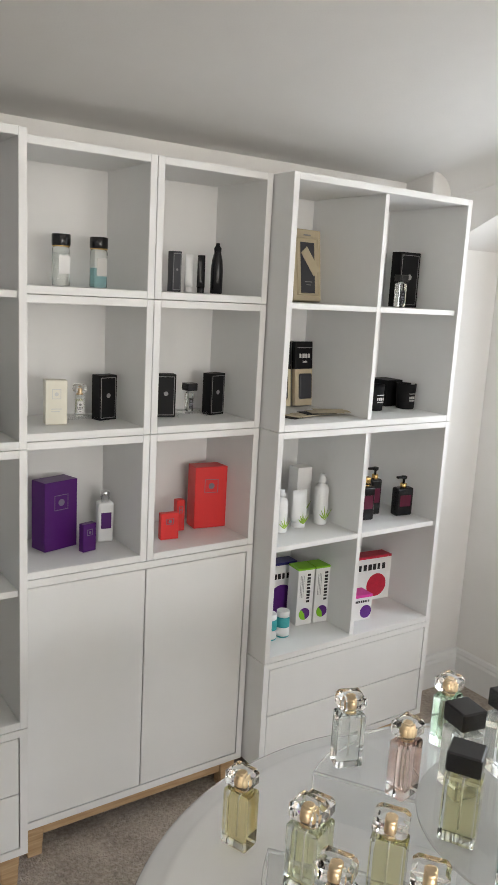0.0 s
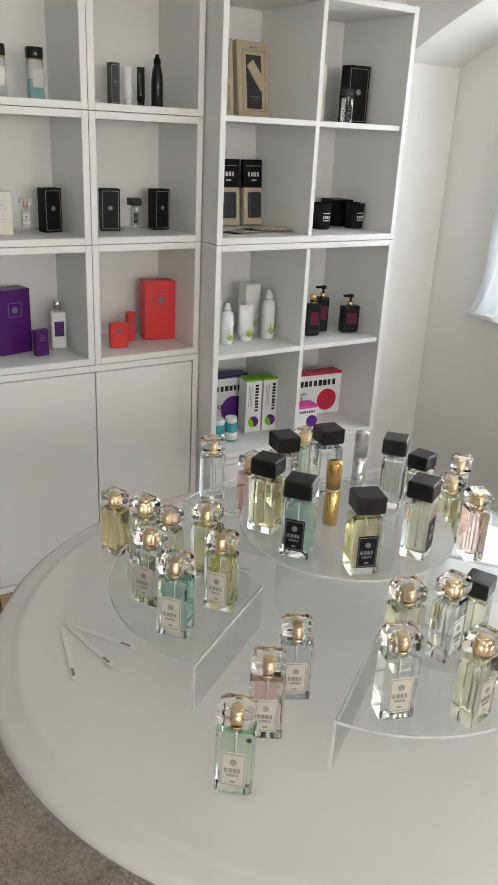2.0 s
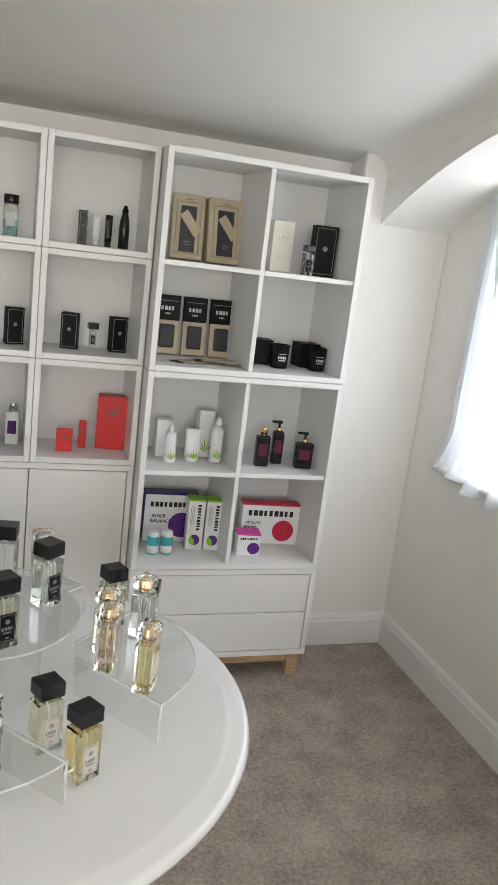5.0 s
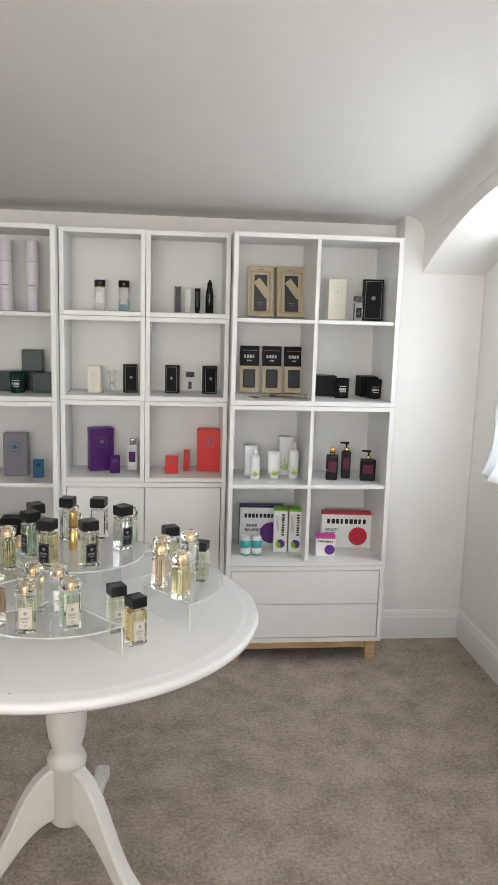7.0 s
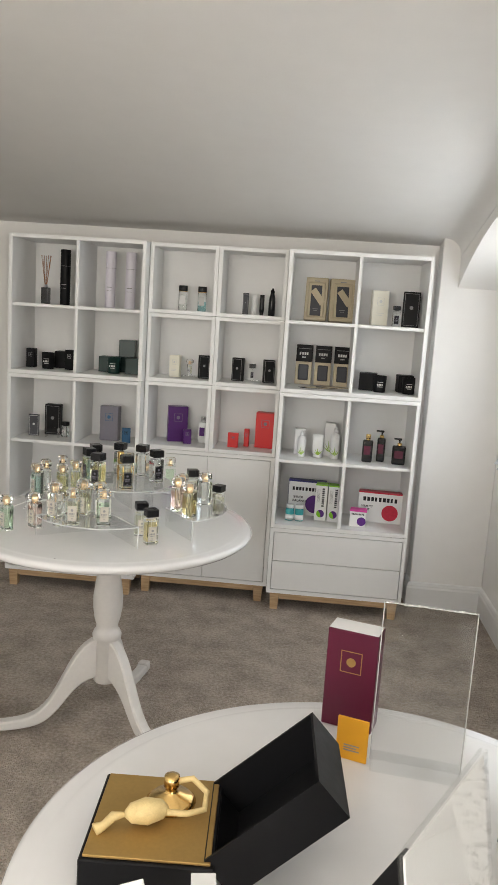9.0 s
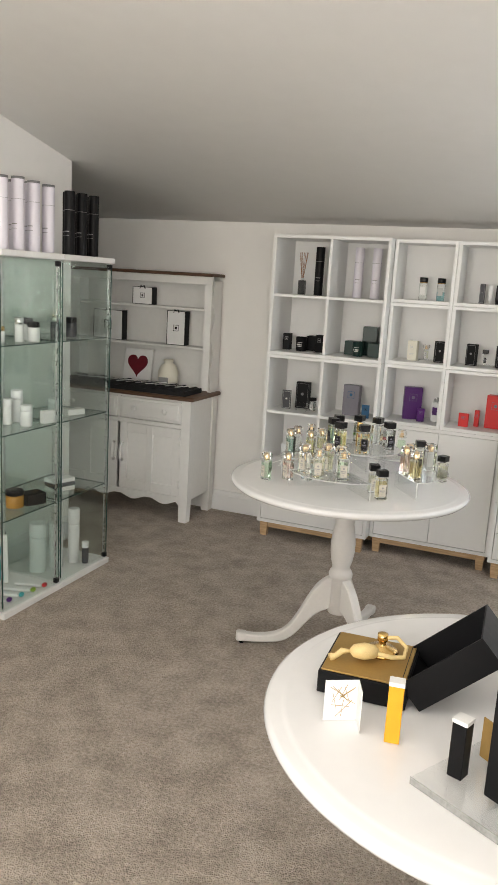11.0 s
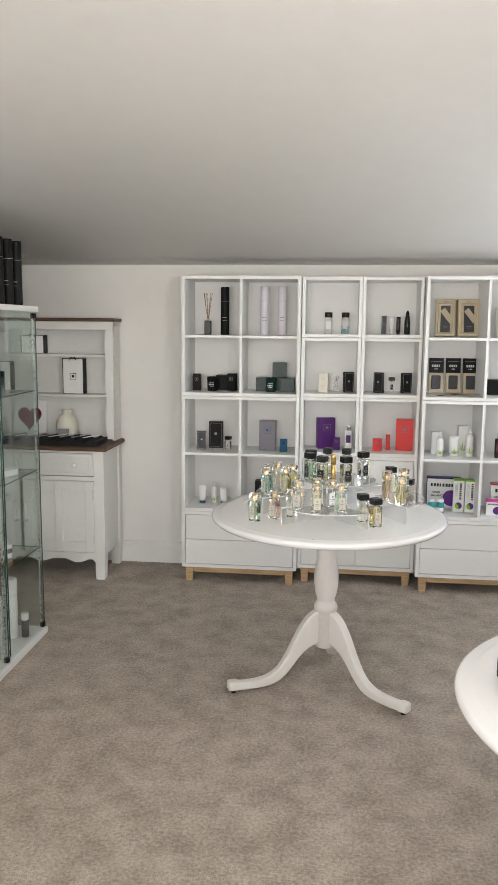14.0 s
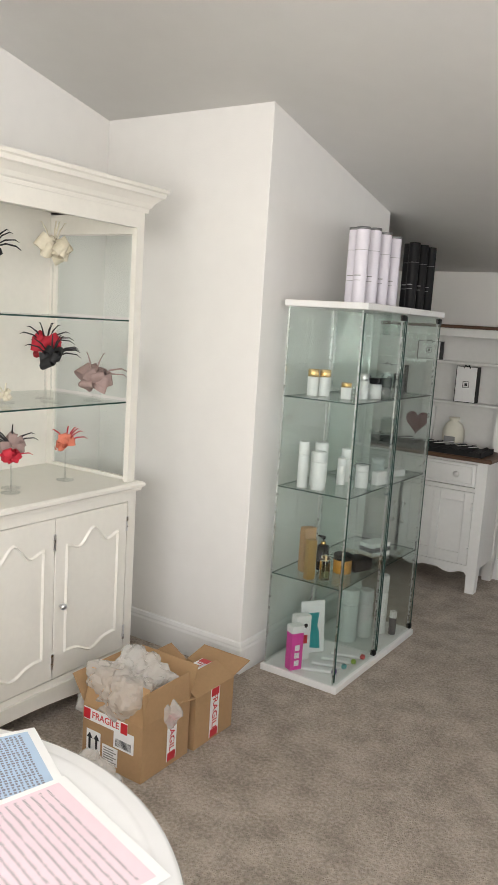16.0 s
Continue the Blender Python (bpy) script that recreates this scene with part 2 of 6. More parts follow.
def box(x0, x1, y0, y1, z0, z1, r=0.0, m=None, seg=1):
    bm = bmesh.new()
    add_box(bm, x0, x1, y0, y1, z0, z1, None)
    if r:
        bmesh.ops.bevel(bm, geom=list(bm.edges), offset=r, segments=seg, profile=0.5, affect="EDGES")
    if m is not None:
        bmesh.ops.transform(bm, matrix=m, verts=bm.verts)
    return bm


def boxes(*dims):
    bm = bmesh.new()
    for d in dims:
        add_box(bm, *d)
    return bm


def lathe(profile, seg=24, sx=1.0, sy=1.0):
    """A turned solid from (radius, height) pairs, bottom to top."""
    bm = bmesh.new()
    rings = []
    for r, z in profile:
        rings.append([bm.verts.new((max(r, 1e-4) * sx * math.cos(2 * math.pi * i / seg), max(r, 1e-4) * sy * math.sin(2 * math.pi * i / seg), z)) for i in range(seg)])
    for a, b in zip(rings, rings[1:]):
        for i in range(seg):
            f = bm.faces.new((a[i], a[(i + 1) % seg], b[(i + 1) % seg], b[i]))
            f.smooth = True
    bm.faces.new(rings[0][::-1]), bm.faces.new(rings[-1])
    return bm


def prism(outline, lo, hi, axis="y"):
    """A flat outline of (u, v) pairs pushed from lo to hi along an axis; u, v are the other two axes in order."""
    bm = bmesh.new()
    put = {"y": lambda u, v, w: (u, w, v), "z": lambda u, v, w: (u, v, w), "x": lambda u, v, w: (w, u, v)}[axis]
    a = [bm.verts.new(put(u, v, lo)) for u, v in outline]
    b = [bm.verts.new(put(u, v, hi)) for u, v in outline]
    n = len(outline)
    bm.faces.new(a[::-1]), bm.faces.new(b)
    for i in range(n):
        bm.faces.new((a[i], a[(i + 1) % n], b[(i + 1) % n], b[i]))
    bmesh.ops.recalc_face_normals(bm, faces=bm.faces)
    return bm


def tube(points, radius, seg=8, taper=None):
    """A round bar along points; taper gives the radius at each."""
    bm = bmesh.new()
    pts = [Vector(p) for p in points]
    rings = []
    for i, p in enumerate(pts):
        d = (pts[min(i + 1, len(pts) - 1)] - pts[max(i - 1, 0)]).normalized()
        u = d.cross(Vector((0, 0, 1)) if abs(d.z) < 0.9 else Vector((1, 0, 0))).normalized()
        w = d.cross(u)
        r = taper[i] if taper else radius
        rings.append([bm.verts.new(p + u * r * math.cos(2 * math.pi * k / seg) + w * r * math.sin(2 * math.pi * k / seg)) for k in range(seg)])
    for a, b in zip(rings, rings[1:]):
        for k in range(seg):
            bm.faces.new((a[k], a[(k + 1) % seg], b[(k + 1) % seg], b[k])).smooth = True
    bm.faces.new(rings[0]), bm.faces.new(rings[-1][::-1])
    bmesh.ops.recalc_face_normals(bm, faces=bm.faces)
    return bm


def sweep(path, section, closed=False):
    """Carries a section of (out, up) pairs along a flat path of (x, y); out points to the path's right."""
    bm = bmesh.new()
    rings, n = [], len(path)
    for i, p in enumerate(path):
        p = Vector((*p, 0))
        a = Vector((*path[(i - 1) % n], 0)) if closed or i else p - (Vector((*path[1], 0)) - p)
        b = Vector((*path[(i + 1) % n], 0)) if closed or i < n - 1 else p + (p - Vector((*path[i - 1], 0)))
        d1, d2 = (p - a).normalized(), (b - p).normalized()
        n1, n2 = Vector((d1.y, -d1.x, 0)), Vector((d2.y, -d2.x, 0))
        k = (n1 + n2).normalized()
        k = k / max(k.dot(n1), 0.3)
        rings.append([bm.verts.new(p + k * o + Vector((0, 0, u))) for o, u in section])
    for a, b in zip(rings, rings[1:] + (rings[:1] if closed else [])):
        for j in range(len(section)):
            bm.faces.new((a[j], a[(j + 1) % len(section)], b[(j + 1) % len(section)], b[j]))
    if not closed:
        bm.faces.new(rings[0]), bm.faces.new(rings[-1][::-1])
    bmesh.ops.recalc_face_normals(bm, faces=bm.faces)
    return bm


def join(*parts):
    out = bmesh.new()
    for b in parts:
        me = bpy.data.meshes.new("tmp")
        b.to_mesh(me)
        b.free()
        out.from_mesh(me)
        bpy.data.meshes.remove(me)
    return out


def moved(bm, m):
    bmesh.ops.transform(bm, matrix=m, verts=bm.verts)
    return bm


def part(name, bm, material, parent=None, label=""):
    me = bpy.data.meshes.new(name)
    bm.to_mesh(me)
    bm.free()
    me.materials.append(material)
    ob = new(name, me)
    ob.parent = parent
    return tagged(ob, label)


def thing(name, m, label, category, group="", kind=""):
    ob = new(name)
    ob.empty_display_size = 0.05
    ob.matrix_world = m
    return tagged(ob, label, category, group, kind)


def solid(name, bm, material, m, label, category, group="", kind=""):
    ob = part(name, bm, material)
    ob.matrix_world = m
    return tagged(ob, label, category, group, kind)


def words(text, size, material, parent, m, name="lettering", bold=0.0, spacing=1.0, squash=1.0):
    """Flat lettering as a mesh, centred, standing in the xz plane and read from -y."""
    cu = bpy.data.curves.new(name, "FONT")
    cu.body, cu.size, cu.align_x, cu.align_y, cu.offset, cu.space_character = text, size, "CENTER", "CENTER", bold, spacing
    tmp = bpy.data.objects.new(name, cu)
    scene.collection.objects.link(tmp)
    me = bpy.data.meshes.new_from_object(tmp.evaluated_get(bpy.context.evaluated_depsgraph_get()))
    bpy.data.objects.remove(tmp)
    me.transform(Matrix.Rotation(radians(90), 4, "X") @ Matrix.Diagonal((squash, 1, 1, 1)))
    me.transform(m)
    me.materials.clear()
    me.materials.append(material)
    ob = new(name, me)
    ob.parent = parent
    return ob


def wordmark(n, h, material, parent, m, gap=0.25):
    """A row of n plain letter-sized blocks, centred, standing in the xz plane."""
    bm = bmesh.new()
    step = h * 0.92
    for i in range(n):
        x = (i - n / 2) * step
        add_box(bm, x, x + h * (0.6, 0.72, 0.66, 0.5)[i % 4], -0.0002, 0.0002, -h / 2, h / 2)
    return part("printed_wordmark", moved(bm, m), material, parent)


# ---- room ----
def ceil_z(y):
    return 2.397 - 0.213 * (y + 0.09)


XL, XR, YB, YF = -2.35, 2.415, -4.2, 2.115
part_floor = tagged(part("floor", box(XL - 0.2, XR + 0.2, YB - 0.2, YF + 0.2, -0.12, 0.0), CARPET), "grey-beige cut pile carpet with mottled wear", "carpet", kind="structure")


def ceiling():
    bm = bmesh.new()
    prof = [(XL - 0.1, 0.0), (2.03, 0.0)] + [(2.03 + 0.09 * math.sin(a), -0.085 * (1 - math.cos(a))) for a in (0.2, 0.4, 0.6, 0.8, 1.0, 1.2, 1.4, 1.57)] + [(2.6, -0.085)]
    ys = [YB - 0.1 + k * (YF + 0.2 - YB) / 24 for k in range(25)]
    grid = [[bm.verts.new((x, y, ceil_z(y) + dz)) for x, dz in prof] for y in ys]
    for a, b in zip(grid, grid[1:]):
        for i in range(len(prof) - 1):
            bm.faces.new((a[i], b[i], b[i + 1], a[i + 1])).smooth = True
    up = bmesh.ops.extrude_face_region(bm, geom=list(bm.faces))
    bmesh.ops.translate(bm, vec=(0, 0, 0.15), verts=[v for v in up["geom"] if isinstance(v, bmesh.types.BMVert)])
    bmesh.ops.recalc_face_normals(bm, faces=bm.faces)
    return bm


tagged(part("ceiling", ceiling(), CEIL), "smooth white painted sloping ceiling", "ceiling", kind="structure")
tagged(part("wall_north", box(XL - 0.2, XR + 0.2, YF, YF + 0.2, 0, 2.15), WALL), "off-white painted wall behind the shelving", "wall", kind="structure")
tagged(part("wall_north_pier", box(2.028, XR, 1.985, YF + 0.003, 0, 2.15, 0.004), WALL), "off-white painted wall pier beside the shelving", "wall", kind="structure")
tagged(part("wall_west", box(XL - 0.2, XL, 1.05, YF, 0, 2.6), WALL), "off-white painted side wall", "wall", kind="structure")
PX, PY0, PY1, AX = -1.095, -0.09, 1.10, -1.985
tagged(part("wall_pier", box(XL - 0.2, PX, PY0, PY1, 0, 2.62, 0.003), WALL), "off-white painted projecting wall", "wall", kind="structure")
tagged(part("wall_alcove", box(XL - 0.2, AX, YB, PY0, 0, 3.4), WALL), "off-white painted alcove wall", "wall", kind="structure")
# The opening in the unseen south wall is added for the south fill lamp.
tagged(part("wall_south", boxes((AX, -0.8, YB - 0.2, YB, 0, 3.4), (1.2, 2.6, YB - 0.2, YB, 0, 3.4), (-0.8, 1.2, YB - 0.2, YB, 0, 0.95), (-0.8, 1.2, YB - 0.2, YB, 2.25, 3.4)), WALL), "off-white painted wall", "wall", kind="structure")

ARC_Y, ARC_W, ARC_Z, ARC_H, FACE_X = 0.85, 1.135, 1.712, 0.30, 2.12


def arch_z(y):
    return ARC_Z + ARC_H * (1 - ((y - ARC_Y) / ARC_W) ** 2)


def arched_wall():
    bm = bmesh.new()
    ys = [ARC_Y - ARC_W * math.cos(math.pi * i / 48) for i in range(49)]
    prev = None
    for y in ys:
        z = arch_z(y)
        cur = [bm.verts.new(c) for c in ((FACE_X, y, 2.75), (FACE_X, y, z), (XR + 0.003, y, z), (XR + 0.003, y, 2.75))]
        if prev:
            for i in range(4):
                bm.faces.new((prev[i], cur[i], cur[(i + 1) % 4], prev[(i + 1) % 4]))
        else:
            bm.faces.new(cur)
        prev = cur
    bm.faces.new(prev[::-1])
    bmesh.ops.recalc_face_normals(bm, faces=bm.faces)
    # The gap from y -4.05 to -2.75 is unseen, added for the east fill.
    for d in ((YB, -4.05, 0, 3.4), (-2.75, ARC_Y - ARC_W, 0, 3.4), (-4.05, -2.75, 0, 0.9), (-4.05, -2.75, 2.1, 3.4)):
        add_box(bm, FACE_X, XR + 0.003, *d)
    return bm


tagged(part("wall_east_arch", arched_wall(), WALL), "off-white painted wall with a wide arched window recess", "wall", kind="structure")
WY0, WY1, WZ0, WZ1 = 0.02, 1.70, 0.87, 1.90
# Same unseen added gap carried through the outer wall, beside the real window.
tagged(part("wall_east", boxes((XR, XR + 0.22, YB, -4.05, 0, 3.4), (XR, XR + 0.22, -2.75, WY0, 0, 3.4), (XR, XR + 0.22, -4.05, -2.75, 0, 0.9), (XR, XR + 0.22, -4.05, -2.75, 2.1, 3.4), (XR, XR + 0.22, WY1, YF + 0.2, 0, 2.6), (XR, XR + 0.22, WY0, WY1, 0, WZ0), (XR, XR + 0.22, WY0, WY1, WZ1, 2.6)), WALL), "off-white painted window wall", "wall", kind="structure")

SKIRT = [(0.0, 0.0), (0.016, 0.0), (0.016, 0.105), (0.012, 0.115), (0.012, 0.122), (0.007, 0.135), (0.0, 0.14)]
for nm, path in (("baseboard_1", [(XL, YF), (2.028, YF), (2.028, 1.985), (XR, 1.985), (XR, -0.285)]), ("baseboard_2", [(AX, YB), (AX, PY0), (PX, PY0), (PX, PY1), (XL, PY1)])):
    tagged(part(nm, sweep(path, SKIRT), TRIM), "white gloss moulded skirting board", "skirting board", kind="structure")


def window():
    w = thing("window_1", pose(XR, 0, 0), "white framed window behind a sheer curtain", "window", kind="structure")
    f = boxes((0.05, 0.11, WY0, WY1, WZ0, WZ0 + 0.06), (0.05, 0.11, WY0, WY1, WZ1 - 0.06, WZ1), (0.05, 0.11, WY0, WY0 + 0.06, WZ0 + 0.06, WZ1 - 0.06), (0.05, 0.11, WY1 - 0.06, WY1, WZ0 + 0.06, WZ1 - 0.06), (0.05, 0.11, 0.83, 0.89, WZ0 + 0.06, WZ1 - 0.06))
    part("window_frame", f, TRIM, w)
    for a, b in ((WY0 + 0.06, 0.83), (0.89, WY1 - 0.06)):
        p = part("pane", box(0.075, 0.081, a, b, WZ0 + 0.06, WZ1 - 0.06), WINDOW_GLASS, w)
        p.visible_shadow = False
    part("window_sill", box(-0.045, 0.05, WY0 - 0.06, WY1 + 0.06, WZ0 - 0.026, WZ0 - 0.003, 0.006), TRIM, w)
    part("trim", boxes((-0.012, 0.0, WY1 - 0.004, WY1 + 0.012, WZ0, WZ1)), TRIM, w)


window()


def sheer_curtain():
    c = thing("sheer_curtain", pose(2.385, 0, 0), "white sheer voile curtain bunched on the sill", "curtain")
    def cloth(y0, y1, puff):
        bm = bmesh.new()
        rows, cols = 26, 150
        g = []
        for i in range(rows + 1):
            z = WZ1 - 0.02 - (WZ1 - 0.02 - 0.85) * i / rows
            low = max(0.0, (z - 1.02) / -0.2)
            line = []
            for j in range(cols + 1):
                u = j / cols
                y = y0 + (y1 - y0) * u + 0.035 * low * math.sin(5 * u + 1)
                x = 0.022 * math.sin(84 * u + 1.7 * math.sin(9 * u)) * (0.6 + 0.5 * i / rows) - 0.05 * low * low * (0.75 + 0.5 * math.sin(13 * u)) * puff
                zz = z + 0.03 * low * math.sin(17 * u + 0.6)
                line.append(bm.verts.new((x, y, zz)))
            g.append(line)
        for a, b in zip(g, g[1:]):
            for j in range(cols):
                bm.faces.new((a[j], a[j + 1], b[j + 1], b[j])).smooth = True
        return bm
    part("voile", cloth(1.70, 0.32, 1.0), SHEER, c)
    part("voile", cloth(0.30, 0.03, 1.0), SHEER, c)
    part("curtain_rail", box(-0.02, 0.012, 0.0, 1.76, WZ1 - 0.03, WZ1 + 0.03, 0.006), TRIM, c, "white curtain track")


sheer_curtain()


# ---- outside the window ----
OUT_GRASS = mat("grass", (0.06, 0.11, 0.025), 0.9, var=0.3, scale=2)
LEAF = mat("leaf", (0.10, 0.15, 0.03), 0.6, var=0.3, scale=4)
BARK = mat("bark", (0.10, 0.07, 0.05), 0.9, var=0.3, scale=9)
tagged(part("ground", box(2.9, 400, -400, 400, -3.2, -3.0), OUT_GRASS), "green lawn outside below the window", "ground", kind="structure")


def garden_tree(x, y, s):
    t = thing("garden_tree", pose(x, y, -3.0), "leafy green garden tree outside the window", "tree", "garden trees")
    part("trunk", tube([(0, 0, 0), (0.05, 0, 1.4), (0, 0.05, 2.6), (0.1, 0, 3.6)], 0.1, 8, [0.16, 0.13, 0.1, 0.05]), BARK, t)
    rng = random.Random(int(x * 10 + y))
    bm = bmesh.new()
    for _ in range(900):
        d = Vector((rng.gauss(0, 0.75), rng.gauss(0, 0.75), rng.gauss(0, 0.7))) * s
        c = Vector((0, 0, 4.2)) + d
        q = Euler((rng.random() * 6, rng.random() * 6, rng.random() * 6)).to_matrix()
        a = 0.07 + 0.07 * rng.random()
        bm.faces.new([bm.verts.new(c + q @ Vector(v)) for v in ((-a, 0, 0), (0, -a * 0.5, 0), (a, 0, 0), (0, a * 0.5, 0))])
    part("crown", bm, LEAF, t)


for gx, gy, gs in ((9.0, 6.5, 1.1), (11.0, 3.2, 1.2), (10.0, 0.2, 1.1)):
    garden_tree(gx, gy, gs)

# ---- shelving wall ----
EX, EZ, FY, MY = -0.145, 0.09, 1.755, 1.835
T = 0.02


def shelf_unit(x, z, w, h, y, cols, rows, label, group="white cube shelving"):
    """Open cabinet with mitred frame, back panel, shelves and uprights; front at y."""
    d = YF - 0.012 - y
    u = thing("shelf_unit", pose(x, y, z), label, "shelf unit", group)
    part("side_panel", box(0.0008, T, 0, d, 0.0008, h - 0.0008, 0.0012), LAMINATE, u)
    part("side_panel", box(w - T, w - 0.0008, 0, d, 0.0008, h - 0.0008, 0.0012), LAMINATE, u)
    part("top_panel", box(T, w - T, 0, d, h - T, h - 0.0008, 0.0012), LAMINATE, u)
    part("bottom_panel", box(T, w - T, 0, d, 0.0008, T, 0.0012), LAMINATE, u)
    part("back_panel", box(T, w - T, d - 0.012, d - 0.004, T, h - T), LAMINATE, u)
    for i in range(1, cols):
        cx = w * i / cols
        part("upright", box(cx - 0.008, cx + 0.008, 0.012, d - 0.012, T, h - T, 0.001), LAMINATE, u)
    for j in range(1, rows):
        cz = h * j / rows
        for i in range(cols):
            a = T if i == 0 else w * i / cols + 0.008
            b = w - T if i == cols - 1 else w * (i + 1) / cols - 0.008
            part("shelf", box(a, b, 0.012, d - 0.012, cz - 0.008, cz + 0.008, 0.001), LAMINATE, u)
    return u


def base_unit(x, z, w, h, y, fronts, label, name):
    d = YF - 0.012 - y
    u = thing(name, pose(x, y, z), label, "cabinet", "white base cabinets")
    part("body", boxes((0.0008, T, 0, d, 0, h - 0.0008), (w - T, w - 0.0008, 0, d, 0, h - 0.0008), (T, w - T, 0, d, h - T, h - 0.0008), (T, w - T, 0, d, 0, T), (T, w - T, d - 0.01, d - 0.004, T, h - T)), LAMINATE, u)
    for kind, a, b, c, e in fronts:
        part(kind, box(a, b, 0.001, 0.019, c, e, 0.0015), LAMINATE_DOOR, u)
    return u


def leg_frame(x, w, y):
    d = YF - 0.03 - y
    f = thing("leg_frame", pose(x, y, 0), "light oak leg frame under the white cabinet", "leg frame", "oak leg frames")
    part("rail", box(0.07, w - 0.07, 0.012, 0.03, 0.056, EZ - 0.001, 0.002), OAK, f)
    for lx in (0.02, w - 0.07):
        for ly in (0.008, d - 0.05):
            part("leg", prism([(lx + 0.006, 0), (lx + 0.044, 0), (lx + 0.05, EZ - 0.001), (lx, EZ - 0.001)], ly, ly + 0.04), OAK, f)


for x0, y0 in ((EX, FY), (EX + 0.702, MY), (EX + 1.405, FY - 0.008)):
    leg_frame(x0, 0.70, y0)
G = 0.003
drawers = [("drawer_front", T + G, 0.70 - T - G, T + G, 0.175 - G / 2), ("drawer_front", T + G, 0.70 - T - G, 0.175 + G / 2, 0.35 - T - G)]
doors = [("door", T + G, 0.35 - G / 2, T + G, 0.70 - T - G), ("door", 0.35 + G / 2, 0.70 - T - G, T + G, 0.70 - T - G)]
base_unit(EX, EZ, 0.70, 0.35, FY, drawers, "white two-drawer base cabinet on oak legs", "drawer_cabinet")
base_unit(EX + 1.405, EZ, 0.70, 0.35, FY - 0.008, drawers, "white two-drawer base cabinet on oak legs", "drawer_cabinet")
base_unit(EX + 0.702, EZ, 0.70, 0.70, MY, doors, "white two-door base cabinet on oak legs", "door_cabinet")
for z0 in (EZ + 0.35, EZ + 1.05):
    shelf_unit(EX, z0, 0.70, 0.70, FY, 2, 2, "white four-compartment shelf unit with products")
    shelf_unit(EX + 1.405, z0, 0.70, 0.70, FY - 0.008, 2, 2, "white four-compartment shelf unit with products")
for i in range(2):
    for j in range(3):
        shelf_unit(EX + 0.702 + 0.35 * i, EZ + 0.70 + 0.35 * j, 0.35, 0.35, MY, 1, 1, "white single cube shelf unit with products")


# ---- round tables ----
def round_table(x, y, turn, label, z=0.770, r=0.497):
    t = thing("round_table", pose(x, y, 0, 0, 0, turn), label, "table", "round pedestal tables")
    h = z
    top = [(0.02, h - 0.03), (r - 0.055, h - 0.03), (r - 0.028, h - 0.034), (r - 0.012, h - 0.03), (r - 0.003, h - 0.022), (r, h - 0.014), (r - 0.004, h - 0.006), (r - 0.012, h - 0.002), (r - 0.03, h - 0.0035), (r - 0.036, h - 0.001), (r - 0.045, h), (0.0, h)]
    part("tabletop", lathe(top, 96), TABLE_TOP, t)
    col = [(0.11, h - 0.05), (0.11, h - 0.031)]
    part("mounting_block", lathe(col, 24), TABLE_LEG, t)
    shaft = [(0.04, 0.17), (0.044, 0.175), (0.044, 0.33), (0.05, 0.335), (0.052, 0.35), (0.046, 0.365), (0.04, 0.37), (0.038, 0.385), (0.046, 0.41), (0.052, 0.45), (0.053, 0.49), (0.047, 0.54), (0.04, 0.575), (0.042, 0.585), (0.042, 0.6), (0.036, 0.61), (0.037, 0.66), (0.045, 0.70), (0.05, h - 0.05)]
    part("column", lathe(shaft, 32), TABLE_LEG, t)
    for k in range(3):
        m = Matrix.Rotation(radians(120 * k), 4, "Z")
        upper, lower = [], []
        for i in range(25):
            s = i / 24
            rr = 0.034 + 0.392 * s
            drop = 1 / (1 + math.exp((s - 0.30) * 10.5))
            lip = 1 / (1 + math.exp(-(s - 0.93) * 40))
            upper.append((rr, 0.046 + 0.305 * drop + 0.010 * lip))
            lower.append((rr, 0.014 + 0.185 * drop ** 1.15 + 0.004 * lip))
        leg = prism(upper + lower[::-1], -0.021, 0.021)
        bmesh.ops.bevel(leg, geom=[e for e in leg.edges if abs(e.verts[0].co.y - e.verts[1].co.y) < 1e-6], offset=0.006, segments=1, affect="EDGES")
        lg = part("leg", moved(leg, m), TABLE_LEG, t)
        part("foot_cap", moved(box(0.39, 0.438, -0.023, 0.023, 0.014, 0.055, 0.01, None, 2), m), TABLE_LEG, lg)
        part("castor", moved(moved(lathe([(0.008, 0), (0.011, 0.003), (0.011, 0.013), (0.008, 0.016)], 12), pose(0.412, 0, 0)), m), BLACK, lg)
    return t


T1, T2, T3, TZ = (0.745, 0.484), (1.535, -1.152), (-0.25, -2.385), 0.770
round_table(*T1, 202, "white round pedestal table covered with perfume bottles")
round_table(*T2, 70, "white round pedestal table with gift boxes", r=0.495)
round_table(*T3, 40, "white round pedestal table with printed sheets")


